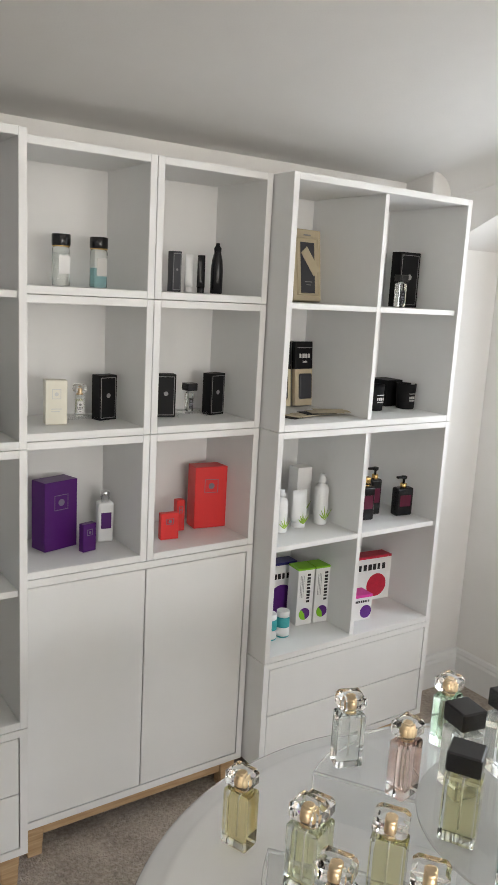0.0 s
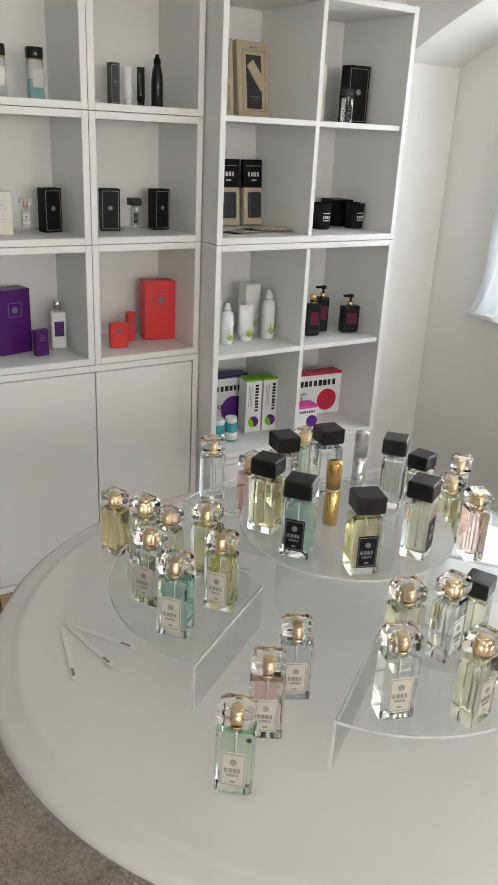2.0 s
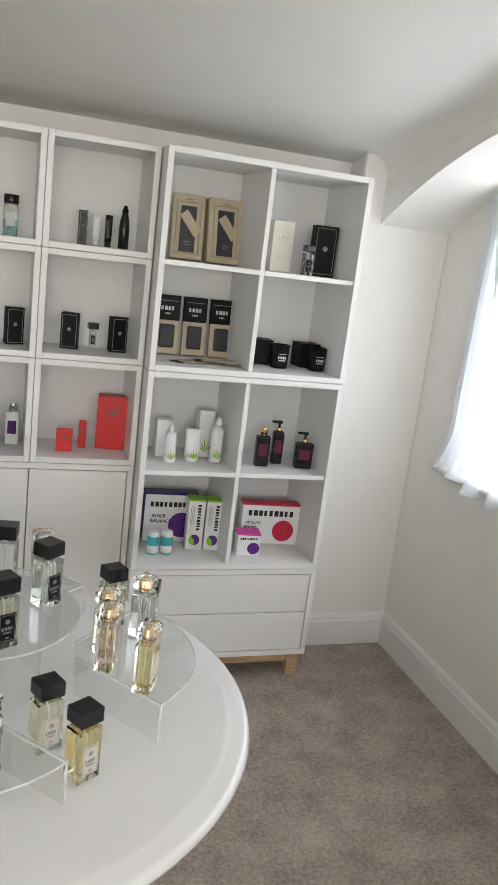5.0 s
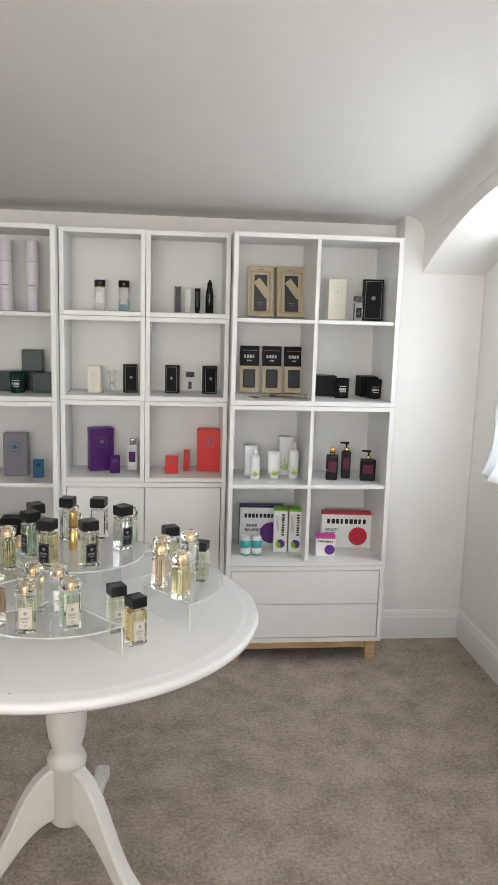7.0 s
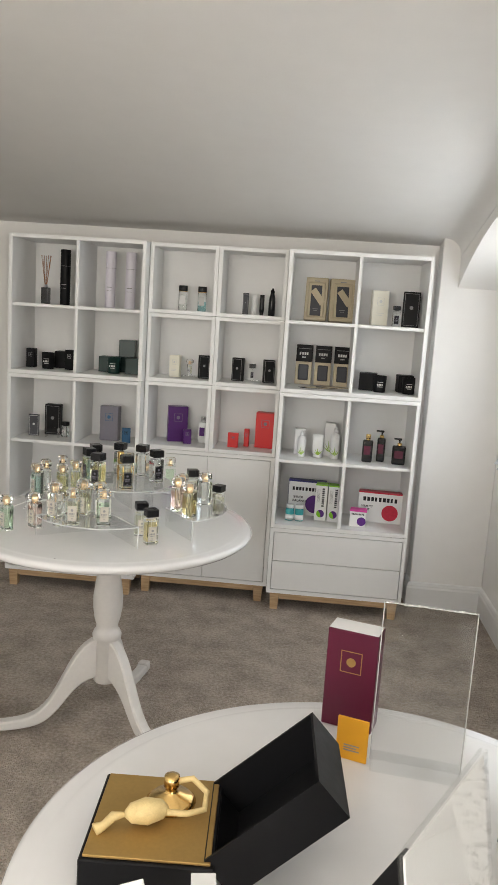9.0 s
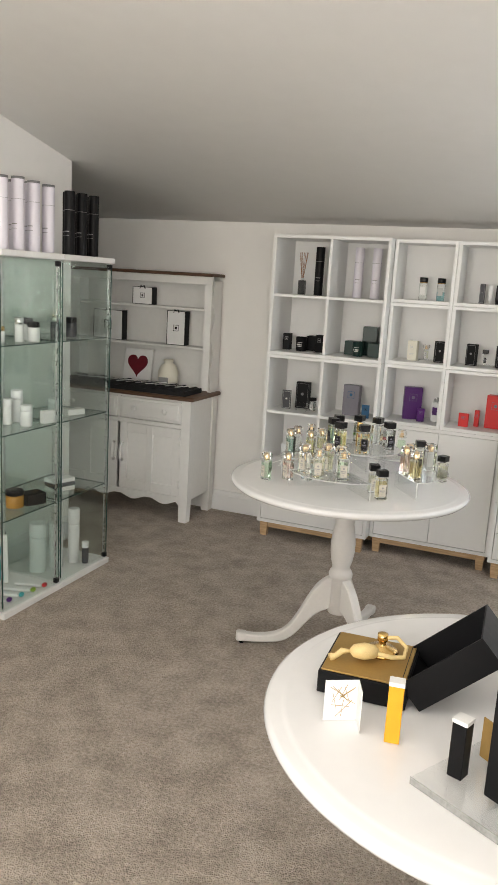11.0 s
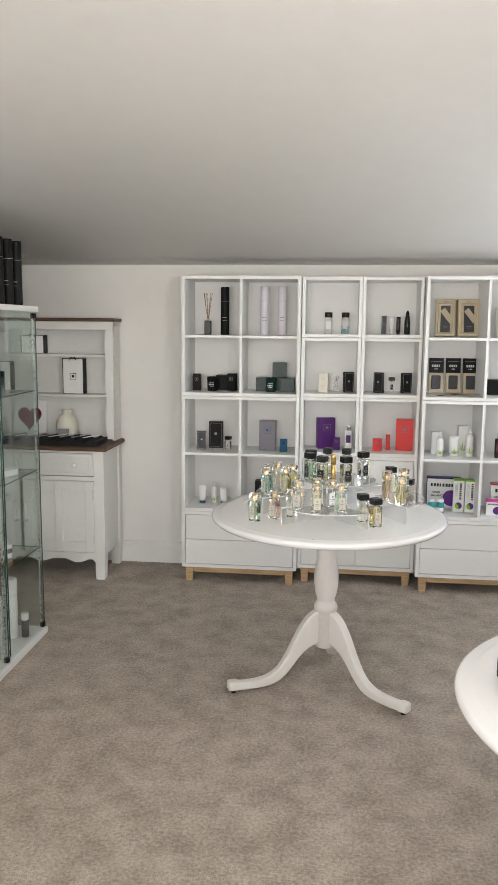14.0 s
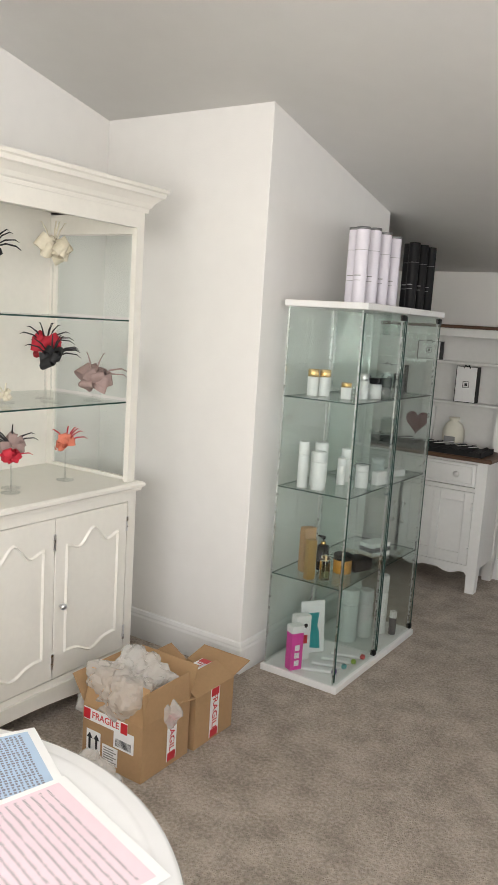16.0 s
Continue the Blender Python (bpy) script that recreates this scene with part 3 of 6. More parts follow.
# ---- glass display cabinets ----
def glass_cabinet(y0, label):
    """Tall glass case 0.43 wide and 0.37 deep, with its door towards +x."""
    c = thing("glass_cabinet", pose(-1.04, y0, 0), label, "display cabinet", "glass display cabinets")
    w, d, h = 0.428, 0.38, 1.635
    part("base", box(0, d, 0, w, 0.002, 0.032, 0.002), LAMINATE, c)
    part("top", box(0, d, 0, w, h - 0.026, h, 0.002), LAMINATE, c)
    for a in ((0.012, 0.016, 0.012, w - 0.012), (d - 0.018, d - 0.014, 0.012, w - 0.012), (0.018, d - 0.02, 0.008, 0.012), (0.018, d - 0.02, w - 0.012, w - 0.008)):
        p = part("glass_panel", box(*a, 0.034, h - 0.028), GLASS_PANE, c)
        p.visible_shadow = False
    for z in (0.455, 0.845, 1.235):
        s = part("glass_shelf", box(0.02, d - 0.024, 0.016, w - 0.016, z - 0.005, z), GLASS_PANE, c)
        s.visible_shadow = False
        e = sweep([(0.02, 0.016), (d - 0.024, 0.016), (d - 0.024, w - 0.016), (0.02, w - 0.016)], [(0.0, z - 0.005), (0.0012, z - 0.005), (0.0012, z), (0.0, z)], True)
        part("shelf_edge", e, GLASS_EDGE, s)
    for px, py in ((0.016, 0.016), (0.016, w - 0.016), (d - 0.026, w - 0.018), (d - 0.026, 0.018)):
        part("corner_post", box(px - 0.004, px + 0.004, py - 0.004, py + 0.004, 0.034, h - 0.028, 0.001), SILVER, c)
    part("door_edge", boxes((d - 0.018, d - 0.013, 0.006, 0.009, 0.05, h - 0.04), (d - 0.018, d - 0.013, w - 0.009, w - 0.006, 0.05, h - 0.04)), GLASS_EDGE, c)
    for z in (0.05, h - 0.045):
        part("hinge", box(d - 0.03, d - 0.008, w - 0.03, w - 0.008, z - 0.012, z + 0.012, 0.002), BLACK, c)
    return c


glass_cabinet(0.0, "tall glass display cabinet with a white base and cosmetics")
glass_cabinet(0.432, "tall glass display cabinet with a white base and lotions")


# ---- dresser ----
def dresser():
    x0, x1, yf, yb = -1.66, -0.612, 1.70, 2.095
    w = x1 - x0
    u = thing("dresser", pose(x0, yf, 0), "white painted dresser with plate rack and dark worktop", "dresser")
    d = yb - yf
    for lx in (0, w - 0.062):
        for ly in (0, d - 0.06):
            part("leg", prism([(lx, 0.14), (lx + 0.004, 0.0), (lx + 0.056, 0.0), (lx + 0.062, 0.14), (lx + 0.062, 0.80), (lx, 0.80)], ly, ly + 0.06), PAINTED, u)
    part("side_panel", box(0.012, 0.03, 0.06, d - 0.06, 0.14, 0.80), PAINTED, u)
    part("side_panel", box(w - 0.03, w - 0.012, 0.06, d - 0.06, 0.14, 0.80), PAINTED, u)
    part("back_panel", box(0.062, w - 0.062, d - 0.02, d - 0.01, 0.14, 0.80), PAINTED, u)
    part("bottom_panel", box(0.062, w - 0.062, 0.03, d - 0.02, 0.15, 0.165), PAINTED, u)
    part("front_rail", boxes((0.062, w - 0.062, 0.006, 0.03, 0.615, 0.64), (0.062, w - 0.062, 0.006, 0.03, 0.785, 0.80), (0.062, w - 0.062, 0.006, 0.03, 0.15, 0.165), (w / 2 - 0.01, w / 2 + 0.01, 0.006, 0.03, 0.64, 0.785)), PAINTED, u)
    ap = [(0.062, 0.15)] + [(0.062 + (w - 0.124) * i / 40, 0.118 + 0.016 * math.cos(i * math.pi / 5) - (0.03 if i in (0, 40) else 0)) for i in range(41)] + [(w - 0.062, 0.15)]
    part("apron", prism(ap, 0.008, 0.026), PAINTED, u)
    for k in range(2):
        a = 0.064 + k * (w / 2 - 0.052)
        b = a + w / 2 - 0.076
        dr = part("drawer", join(box(a, b, 0.0, 0.02, 0.645, 0.782, 0.004), box(a + 0.02, b - 0.02, -0.005, 0.004, 0.662, 0.765, 0.004)), PAINTED, u)
        for kx in (0.25, 0.75):
            part("knob", moved(moved(lathe([(0.007, 0), (0.008, 0.008), (0.016, 0.014), (0.018, 0.02), (0.014, 0.027), (0.004, 0.029)], 16), Matrix.Rotation(radians(90), 4, "X")), pose(a + (b - a) * kx, -0.004, 0.715)), PAINTED, dr)
        do = part("door", box(a, b, 0.012, 0.022, 0.168, 0.612), PAINTED, u)
        for sx0, sx1 in ((a, a + 0.055), (b - 0.055, b), ((a + b) / 2 - 0.022, (a + b) / 2 + 0.022)):
            part("stile", box(sx0, sx1, 0.002, 0.012, 0.168, 0.612, 0.002), PAINTED, do)
        for sx0, sx1 in ((a + 0.055, (a + b) / 2 - 0.022), ((a + b) / 2 + 0.022, b - 0.055)):
            for sz0, sz1 in ((0.168, 0.235), (0.55, 0.612)):
                part("rail", box(sx0, sx1, 0.002, 0.012, sz0, sz1, 0.002), PAINTED, do)
        hx = b - 0.02 if k == 0 else a + 0.02
        part("handle", tube([(hx, -0.002, 0.36), (hx, -0.022, 0.375), (hx, -0.024, 0.41), (hx, -0.022, 0.46), (hx, -0.002, 0.475)], 0.009, 8, [0.014, 0.01, 0.012, 0.01, 0.014]), PAINTED, do)
        for hz in (0.25, 0.53):
            part("hinge", moved(lathe([(0.006, 0), (0.006, 0.05)], 8), pose(a + 0.004 if k == 0 else b - 0.004, 0, hz - 0.025)), PAINTED, do)
    part("worktop", box(-0.025, w + 0.025, -0.022, d, 0.80, 0.826, 0.006), DARKWOOD, u, "dark stained worktop")
    # plate rack
    ry = d - 0.155
    for sx in (0.0, w - 0.022):
        prof = [(d - 0.004, 0.826)] + [(ry + 0.035 + 0.022 * math.cos(2 * math.pi * 3 * i / 42) - 0.02 * (1 if i > 38 or i < 4 else 0), 0.826 + 0.72 * i / 42) for i in range(43)] + [(d - 0.004, 1.546)]
        part("rack_side", prism(prof, sx, sx + 0.022, "x"), PAINTED, u)
        side = -1 if sx else 1
        fr = []
        for i in range(37):
            s = i / 36
            fr.append((sx + (0.022 if not sx else 0.0) - side * -0.0 + (side * (0.02 + 0.012 * abs(math.sin(3 * math.pi * s)))), 0.84 + 0.70 * s))
        edge = sx if not sx else sx + 0.022
        part("front_stile", prism([(edge, 0.84)] + fr + [(edge, 1.54)], ry - 0.004, ry + 0.012), PAINTED, u)
    part("rack_back", box(0.022, w - 0.022, d - 0.014, d - 0.004, 0.826, 1.56), PAINTED, u)
    for z in (1.10, 1.352):
        part("rack_shelf", box(0.022, w - 0.022, ry + 0.012, d - 0.014, z, z + 0.016, 0.003), PAINTED, u)
    part("frieze", box(0.0, w, ry - 0.006, ry + 0.012, 1.52, 1.572, 0.003), PAINTED, u)
    part("cornice", box(-0.015, w + 0.015, ry - 0.03, d, 1.572, 1.592, 0.004), DARKWOOD, u, "dark stained cornice")


dresser()


# ---- tall cream cupboard in the alcove ----
CF, CY1 = -1.40, -0.465


def cupboard():
    w, d = 1.25, 0.52
    u = thing("display_cupboard", pose(CF, CY1 - w, 0), "tall cream painted display cupboard with glass shelves", "cupboard")
    # local: y along the width, x back into the alcove (negative)
    part("plinth", prism([(0.0, 0.14)] + [(w * i / 36, 0.05 + 0.035 * math.sin(math.pi * min(1, max(0, (i - 4) / 28))) - (0.045 if i < 4 or i > 32 else 0)) for i in range(37)] + [(w, 0.14)], -0.02, 0.012, "x"), CREAM, u)
    for nm, d6 in (("side_panel", (-d, -0.004, 0.0, 0.02, 0.02, 0.83)), ("side_panel", (-d, -0.004, w - 0.02, w, 0.02, 0.83)), ("back_panel", (-d, -d + 0.012, 0.02, w - 0.02, 0.02, 0.83)), ("bottom_panel", (-d + 0.012, -0.022, 0.02, w - 0.02, 0.13, 0.15)),
                   ("stile", (-0.022, 0.0, 0.02, 0.05, 0.14, 0.83)), ("stile", (-0.022, 0.0, w - 0.05, w - 0.02, 0.14, 0.83)), ("rail", (-0.022, 0.0, 0.05, w - 0.05, 0.79, 0.83)), ("rail", (-0.022, 0.0, 0.05, w - 0.05, 0.14, 0.165))):
        part(nm, box(*d6), CREAM, u)
    for k in range(3):
        a, b = 0.052 + k * (w - 0.104) / 3, 0.049 + (k + 1) * (w - 0.104) / 3
        do = part("door", box(-0.018, 0.004, a, b, 0.168, 0.787, 0.003), CREAM, u)
        n = 24
        ins = 0.055
        top = [(b - ins - (b - a - 2 * ins) * i / n, 0.665 + 0.045 * math.exp(-((i / n - 0.5) / 0.2) ** 2) + 0.012 * math.cos(4 * math.pi * i / n)) for i in range(n + 1)]
        bot = [(a + ins + (b - a - 2 * ins) * i / n, 0.265 - 0.035 * math.exp(-((i / n - 0.5) / 0.2) ** 2)) for i in range(n + 1)]
        part("raised_panel", sweep(bot + top, [(-0.006, 0.0), (0.006, 0.0), (0.0, 0.008)], True), CREAM, do)
        pan = do.children[0]
        pan.data.transform(Matrix(((0, 0, 1, 0.004), (1, 0, 0, 0), (0, 1, 0, 0), (0, 0, 0, 1))))
        part("knob", moved(moved(lathe([(0.006, 0), (0.007, 0.008), (0.013, 0.014), (0.012, 0.024), (0.003, 0.027)], 14), Matrix.Rotation(radians(90), 4, "Y")), pose(0.004, a + 0.03, 0.45)), SILVER, do)
        for hz in (0.24, 0.70):
            part("hinge", box(0.003, 0.008, b - 0.008, b + 0.002, hz - 0.03, hz + 0.03), SILVER, do)
    part("waist_moulding", sweep([(-d, w), (0.0, w), (0.0, 0.0), (-d, 0.0)][::-1], [(-0.02, 0.83), (0.012, 0.83), (0.014, 0.84), (0.024, 0.848), (0.024, 0.858), (0.014, 0.866), (-0.02, 0.866)]), CREAM, u)
    part("counter", box(-d, 0.0, 0.0, w, 0.845, 0.865), CREAM, u)
    part("upper_back", box(-d, -d + 0.012, 0.0, w, 0.865, 1.93), CREAM, u)
    for nm, d6 in (("upper_stile", (-0.03, -0.006, 0.012, 0.052, 0.867, 1.93)), ("upper_stile", (-0.03, -0.006, w - 0.052, w - 0.012, 0.867, 1.93)), ("upper_rail", (-0.03, -0.006, 0.052, w - 0.052, 1.86, 1.93)), ("side_rail", (-d + 0.012, -0.03, 0.012, 0.03, 1.84, 1.93)),
                   ("side_rail", (-d + 0.012, -0.03, w - 0.03, w - 0.012, 1.84, 1.93)), ("side_stile", (-d + 0.012, -d + 0.05, w - 0.03, w - 0.012, 0.88, 1.84)), ("side_rail", (-d + 0.012, -0.03, w - 0.03, w - 0.012, 0.867, 0.88))):
        part(nm, box(*d6), CREAM, u)
    part("upper_top", box(-d, 0.0, 0.0, w, 1.93, 1.95), CREAM, u)
    part("crown_moulding", sweep([(-d, w), (-0.006, w), (-0.006, 0.0), (-d, 0.0)][::-1], [(-0.03, 1.92), (0.004, 1.92), (0.006, 1.935), (0.012, 1.94), (0.02, 1.955), (0.04, 1.975), (0.05, 1.98), (0.052, 1.995), (0.06, 2.0), (0.06, 2.012), (-0.03, 2.012)]), CREAM, u)
    for z0, z1 in ((0.885, 1.18), (1.20, 1.50), (1.52, 1.835)):
        g = part("side_glass", box(-d + 0.055, -0.034, w - 0.024, w - 0.020, z0, z1), GLASS_PANE, u)
        g.visible_shadow = False
        part("clip", boxes((-0.042, -0.032, w - 0.032, w - 0.018, z1 - 0.012, z1)), BLACK, g)
    for z in (1.19, 1.51):
        s = part("glass_shelf", box(-d + 0.014, -0.032, 0.03, w - 0.034, z - 0.006, z), GLASS_PANE, u)
        s.visible_shadow = False
        part("shelf_edge", box(-0.0315, -0.030, 0.052, w - 0.052, z - 0.006, z), GLASS_EDGE, s)


cupboard()


# ---- small goods ----
def carton(name, x, y, z, w, d, h, material, label, turn=0.0, motif=None, tilt=0.0, cat="box", top=None, lines=0, ink=None):
    """A closed card box standing on its base, front towards -y; motif draws an emblem on the front."""
    m = pose(x, y, z + (0.5 * d * math.sin(radians(abs(tilt))) if tilt else 0), 0, 0, turn) @ pose(0, 0, 0, tilt, 0, 0)
    t = thing(name, m, label, cat)
    part("carton", box(-w / 2, w / 2, -d / 2, d / 2, 0.0005, h, 0.0012), material, t)
    yf = -d / 2 - 0.0008
    if top:
        part("lid_band", box(-w / 2 - 0.0006, w / 2 + 0.0006, -d / 2 - 0.0006, d / 2 + 0.0006, h * 0.94, h + 0.0008), top, t)
    if motif:
        a = motif
        e = 0.0016
        fw, fh, fz = w * 0.42, h * 0.22, h * 0.58
        if a[0] == "frame":
            part("printed_frame", boxes((-w * 0.42, w * 0.42, yf, yf + 0.0005, h * 0.05, h * 0.05 + e), (-w * 0.42, w * 0.42, yf, yf + 0.0005, h * 0.95 - e, h * 0.95), (-w * 0.42, -w * 0.42 + e, yf, yf + 0.0005, h * 0.05, h * 0.95), (w * 0.42 - e, w * 0.42, yf, yf + 0.0005, h * 0.05, h * 0.95)), a[1], t)
            part("printed_rosette", moved(lathe([(w * 0.11, 0), (w * 0.11, 0.0006)], 16), pose(0, yf, h * 0.55, 90)), a[1], t)
        else:
            part("printed_label", boxes((-fw / 2, fw / 2, yf, yf + 0.0005, fz, fz + e), (-fw / 2, fw / 2, yf, yf + 0.0005, fz + fh - e, fz + fh), (-fw / 2, -fw / 2 + e, yf, yf + 0.0005, fz, fz + fh), (fw / 2 - e, fw / 2, yf, yf + 0.0005, fz, fz + fh)), a[1], t)
            part("printed_rosette", moved(lathe([(fw * 0.22, 0), (fw * 0.22, 0.0006)], 14), pose(0, yf, fz + fh / 2, 90)), a[1], t)
    if lines:
        part("printed_lines", boxes(*[(-w * 0.25, w * (0.25 - 0.1 * (i % 2)), yf, yf + 0.0005, h * (0.35 - 0.06 * i), h * (0.35 - 0.06 * i) + 0.002) for i in range(lines)]), ink or GREY_INK, t)
    return t


def round_box(name, x, y, z, r, h, material, label, cat="tube", band=None, cap=None, sx=1.0, sy=1.0):
    t = thing(name, pose(x, y, z), label, cat)
    part("body", lathe([(r * 0.97, 0.0005), (r, 0.003), (r, h - 0.003), (r * 0.97, h)], 24, sx, sy), material, t)
    if band:
        for bz, bh in ((0.7, 0.0015), (0.36, 0.004), (0.30, 0.002)):
            a = lathe([(r + 0.0005, h * bz), (r + 0.0005, h * bz + bh)], 24)
            bmesh.ops.delete(a, geom=[v for v in a.verts if v.co.y > -r * 0.8], context="VERTS") if bz < 0.6 else None
            part("printed_band", a, band, t)
    if cap:
        part("cap", lathe([(r + 0.0008, h * 0.97), (r + 0.0008, h + 0.001), (0.0, h + 0.002)], 24), cap, t)
    return t


def pump_bottle(name, x, y, z, w, d, h, material, label, collar, head, tag_mat, kind="pump"):
    t = thing(name, pose(x, y, z, 0, 0, -8), label, "bottle")
    part("body", box(-w / 2, w / 2, -d / 2, d / 2, 0.0005, h, min(w, d) * 0.2, None, 3), material, t)
    part("collar", moved(lathe([(0.010, 0), (0.011, 0.002), (0.011, 0.014), (0.008, 0.016)], 16), pose(0, 0, h - 0.001)), collar, t)
    if kind == "pump":
        p = part("pump", join(moved(lathe([(0.004, 0), (0.004, 0.014), (0.010, 0.015), (0.011, 0.024), (0.006, 0.026)], 14), pose(0, 0, h + 0.014)), box(-0.03, 0.0, -0.005, 0.005, h + 0.031, h + 0.039, 0.002)), head, t)
    elif kind == "cap":
        part("cap", moved(lathe([(0.0125, 0), (0.0125, 0.022), (0.0115, 0.024)], 16), pose(0, 0, h + 0.006)), head, t)
    else:
        part("spray_head", moved(lathe([(0.0095, 0), (0.0095, 0.016), (0.006, 0.024), (0.004, 0.026)], 14), pose(0, 0, h + 0.012)), head, t)
    yf = -d / 2 - 0.0008
    lb = part("label", box(-w * 0.32, w * 0.32, yf, yf + 0.0006, h * 0.35, h * 0.75), tag_mat, t)
    return t


def leaf_print(parent, w, h, yf):
    """Printed grass blades fanning up from the foot of a pack."""
    bm = bmesh.new()
    for i, a in enumerate((-50, -28, -8, 14, 36)):
        l = h * (0.28 + 0.05 * (i % 3))
        q = Matrix.Translation((w * 0.05, yf, h * 0.12)) @ Matrix.Rotation(radians(a), 4, "Y")
        bm.faces.new([bm.verts.new(q @ Vector(v)) for v in ((0, 0, 0), (w * 0.06, 0, l * 0.4), (0, 0, l), (-w * 0.05, 0, l * 0.4))])
    part("printed_leaves", bm, GREEN_PRINT, parent)


def care_bottle(x, y, z, r, h, label, head="spray"):
    t = thing("lotion_bottle", pose(x, y, z), label, "bottle", "white aloe care products")
    part("body", lathe([(r * 0.94, 0.0005), (r, 0.004), (r, h * 0.7), (r * 0.8, h * 0.78), (r * 0.45, h * 0.8), (r * 0.45, h * 0.83)], 24), WHITE_PLASTIC, t)
    part("spray_head", lathe([(r * 0.55, h * 0.83), (r * 0.55, h * 0.9), (r * 0.35, h * 0.94), (r * 0.3, h)], 16), WHITE_PLASTIC, t)
    leaf_print(t, r * 2, h * 0.8, -r - 0.0006)


def tube_pack(x, y, z, w, h, material, label, cap_mat, leaves=False, name="cream_tube"):
    """A squeeze tube standing on its cap, flattened towards the top seam."""
    t = thing(name, pose(x, y, z), label, "tube")
    bm = bmesh.new()
    rings = []
    for i in range(6):
        s = i / 5
        ry = w * 0.42 * (1 - s) + 0.002 * s
        rings.append([bm.verts.new((w / 2 * math.cos(a), ry * math.sin(a), h * 0.16 + h * 0.84 * s)) for a in [2 * math.pi * k / 20 for k in range(20)]])
    for a, b in zip(rings, rings[1:]):
        for k in range(20):
            bm.faces.new((a[k], a[(k + 1) % 20], b[(k + 1) % 20], b[k])).smooth = True
    bm.faces.new(rings[0][::-1]), bm.faces.new(rings[-1])
    part("tube_body", bm, material, t)
    part("cap", lathe([(w * 0.40, 0.0005), (w * 0.42, 0.002), (w * 0.42, h * 0.17)], 20), cap_mat, t)
    if leaves:
        leaf_print(t, w, h * 0.9, -w * 0.42)
    return t


def candle(x, y, z, material, label):
    t = thing("candle", pose(x, y, z), label, "candle", "black scented candles")
    r, h = 0.034, 0.085
    part("jar", lathe([(r * 0.86, 0.0005), (r * 0.9, 0.003), (r, h), (r * 0.93, h), (r * 0.85, 0.06), (0.0, 0.06)], 28), material, t)
    part("printed_lines", boxes((-0.014, 0.014, -r - 0.0003, -r + 0.004, 0.052, 0.054), (-0.012, 0.012, -r - 0.0003, -r + 0.004, 0.028, 0.031)), PALE_INK, t)
    wordmark(4, 0.009, PALE_INK, t, pose(0, -r - 0.0006, 0.04))


def flat_bottle(x, y, z, w, d, h, liq, cap, label, turn=0.0, fill=0.8, tag_mat=None, name="perfume_bottle", group="perfume bottles", s=1.0):
    """A square glass flask with a coloured filling, metal neck and a block cap."""
    t = thing(name, pose(x, y, z, 0, 0, turn) @ Matrix.Scale(s, 4), label, "perfume bottle", group)
    g = part("flask", box(-w / 2, w / 2, -d / 2, d / 2, 0.0006, h, 0.0022), BOTTLE_GLASS, t)
    g.visible_shadow = False
    q = part("perfume", box(-w / 2 + 0.0045, w / 2 - 0.0045, -d / 2 + 0.0045, d / 2 - 0.0045, 0.009, h * fill), LIQ[liq], t)
    q.visible_shadow = False
    part("dip_tube", moved(lathe([(0.0011, 0.012), (0.0011, h)], 6), pose(0, 0, 0)), PALE_INK, q)
    part("neck", lathe([(0.0088, h + 0.0003), (0.0088, h + 0.0045), (0.0058, h + 0.005), (0.0058, h + 0.0054)] if cap != "black" else [(0.0088, h + 0.0003), (0.0088, h + 0.005), (0.006, h + 0.0058)], 16), SILVER if cap == "black" else GOLD_PALE, t)
    if cap == "black":
        part("cap", box(-0.0172, 0.0172, -0.0160, 0.0160, h + 0.006, h + 0.0275, 0.0016), BLACK_GLOSS, t)
    else:
        c = part("cap", box(-0.0172, 0.0172, -0.0150, 0.0150, h + 0.0055, h + 0.0265, 0.0045, None, 1), CAP_GLASS, t, "faceted clear cap")
        c.visible_shadow = False
        part("cap_insert", lathe([(0.0058, h + 0.007), (0.0062, h + 0.0085), (0.0062, h + 0.0165), (0.005, h + 0.018)], 20), GOLD_PALE, c)
    if tag_mat is not None:
        yf = -d / 2 - 0.0007
        part("label", box(-w * 0.33, w * 0.33, yf, yf + 0.0005, h * 0.16, h * 0.72), tag_mat, t)
        ink = MAUVE if tag_mat is BLACK else GREY_INK
        part("label_border", boxes((-w * 0.3, w * 0.3, yf - 0.0003, yf, h * 0.185, h * 0.195), (-w * 0.3, w * 0.3, yf - 0.0003, yf, h * 0.685, h * 0.695), (-w * 0.3, -w * 0.285, yf - 0.0003, yf, h * 0.195, h * 0.685), (w * 0.285, w * 0.3, yf - 0.0003, yf, h * 0.195, h * 0.685)), ink, t)
        part("rosette", moved(lathe([(0.0035, 0), (0.0035, 0.0004)], 12), pose(0, yf, h * 0.56, 90)), ink, t)
        wordmark(4, 0.0046, ink, t, pose(0, yf - 0.0005, h * 0.43))
        wordmark(5, 0.0026, ink, t, pose(0, yf - 0.0005, h * 0.35))
        part("printed_number", box(-0.0025, 0.0025, yf - 0.0005, yf - 0.0001, h * 0.23, h * 0.26), ink, t)
    return t


def atomiser(x, y, z, material, label):
    t = thing("perfume_atomiser", pose(x, y, z), label, "atomiser", "slim perfume atomisers")
    part("case", lathe([(0.0105, 0.0005), (0.0112, 0.002), (0.0112, 0.055), (0.0105, 0.0555)], 20), material, t)
    part("collar", lathe([(0.0108, 0.0555), (0.0108, 0.059)], 20), SILVER, t)
    part("cap", lathe([(0.0112, 0.059), (0.0112, 0.098), (0.0100, 0.101), (0.0, 0.1015)], 20), material, t)


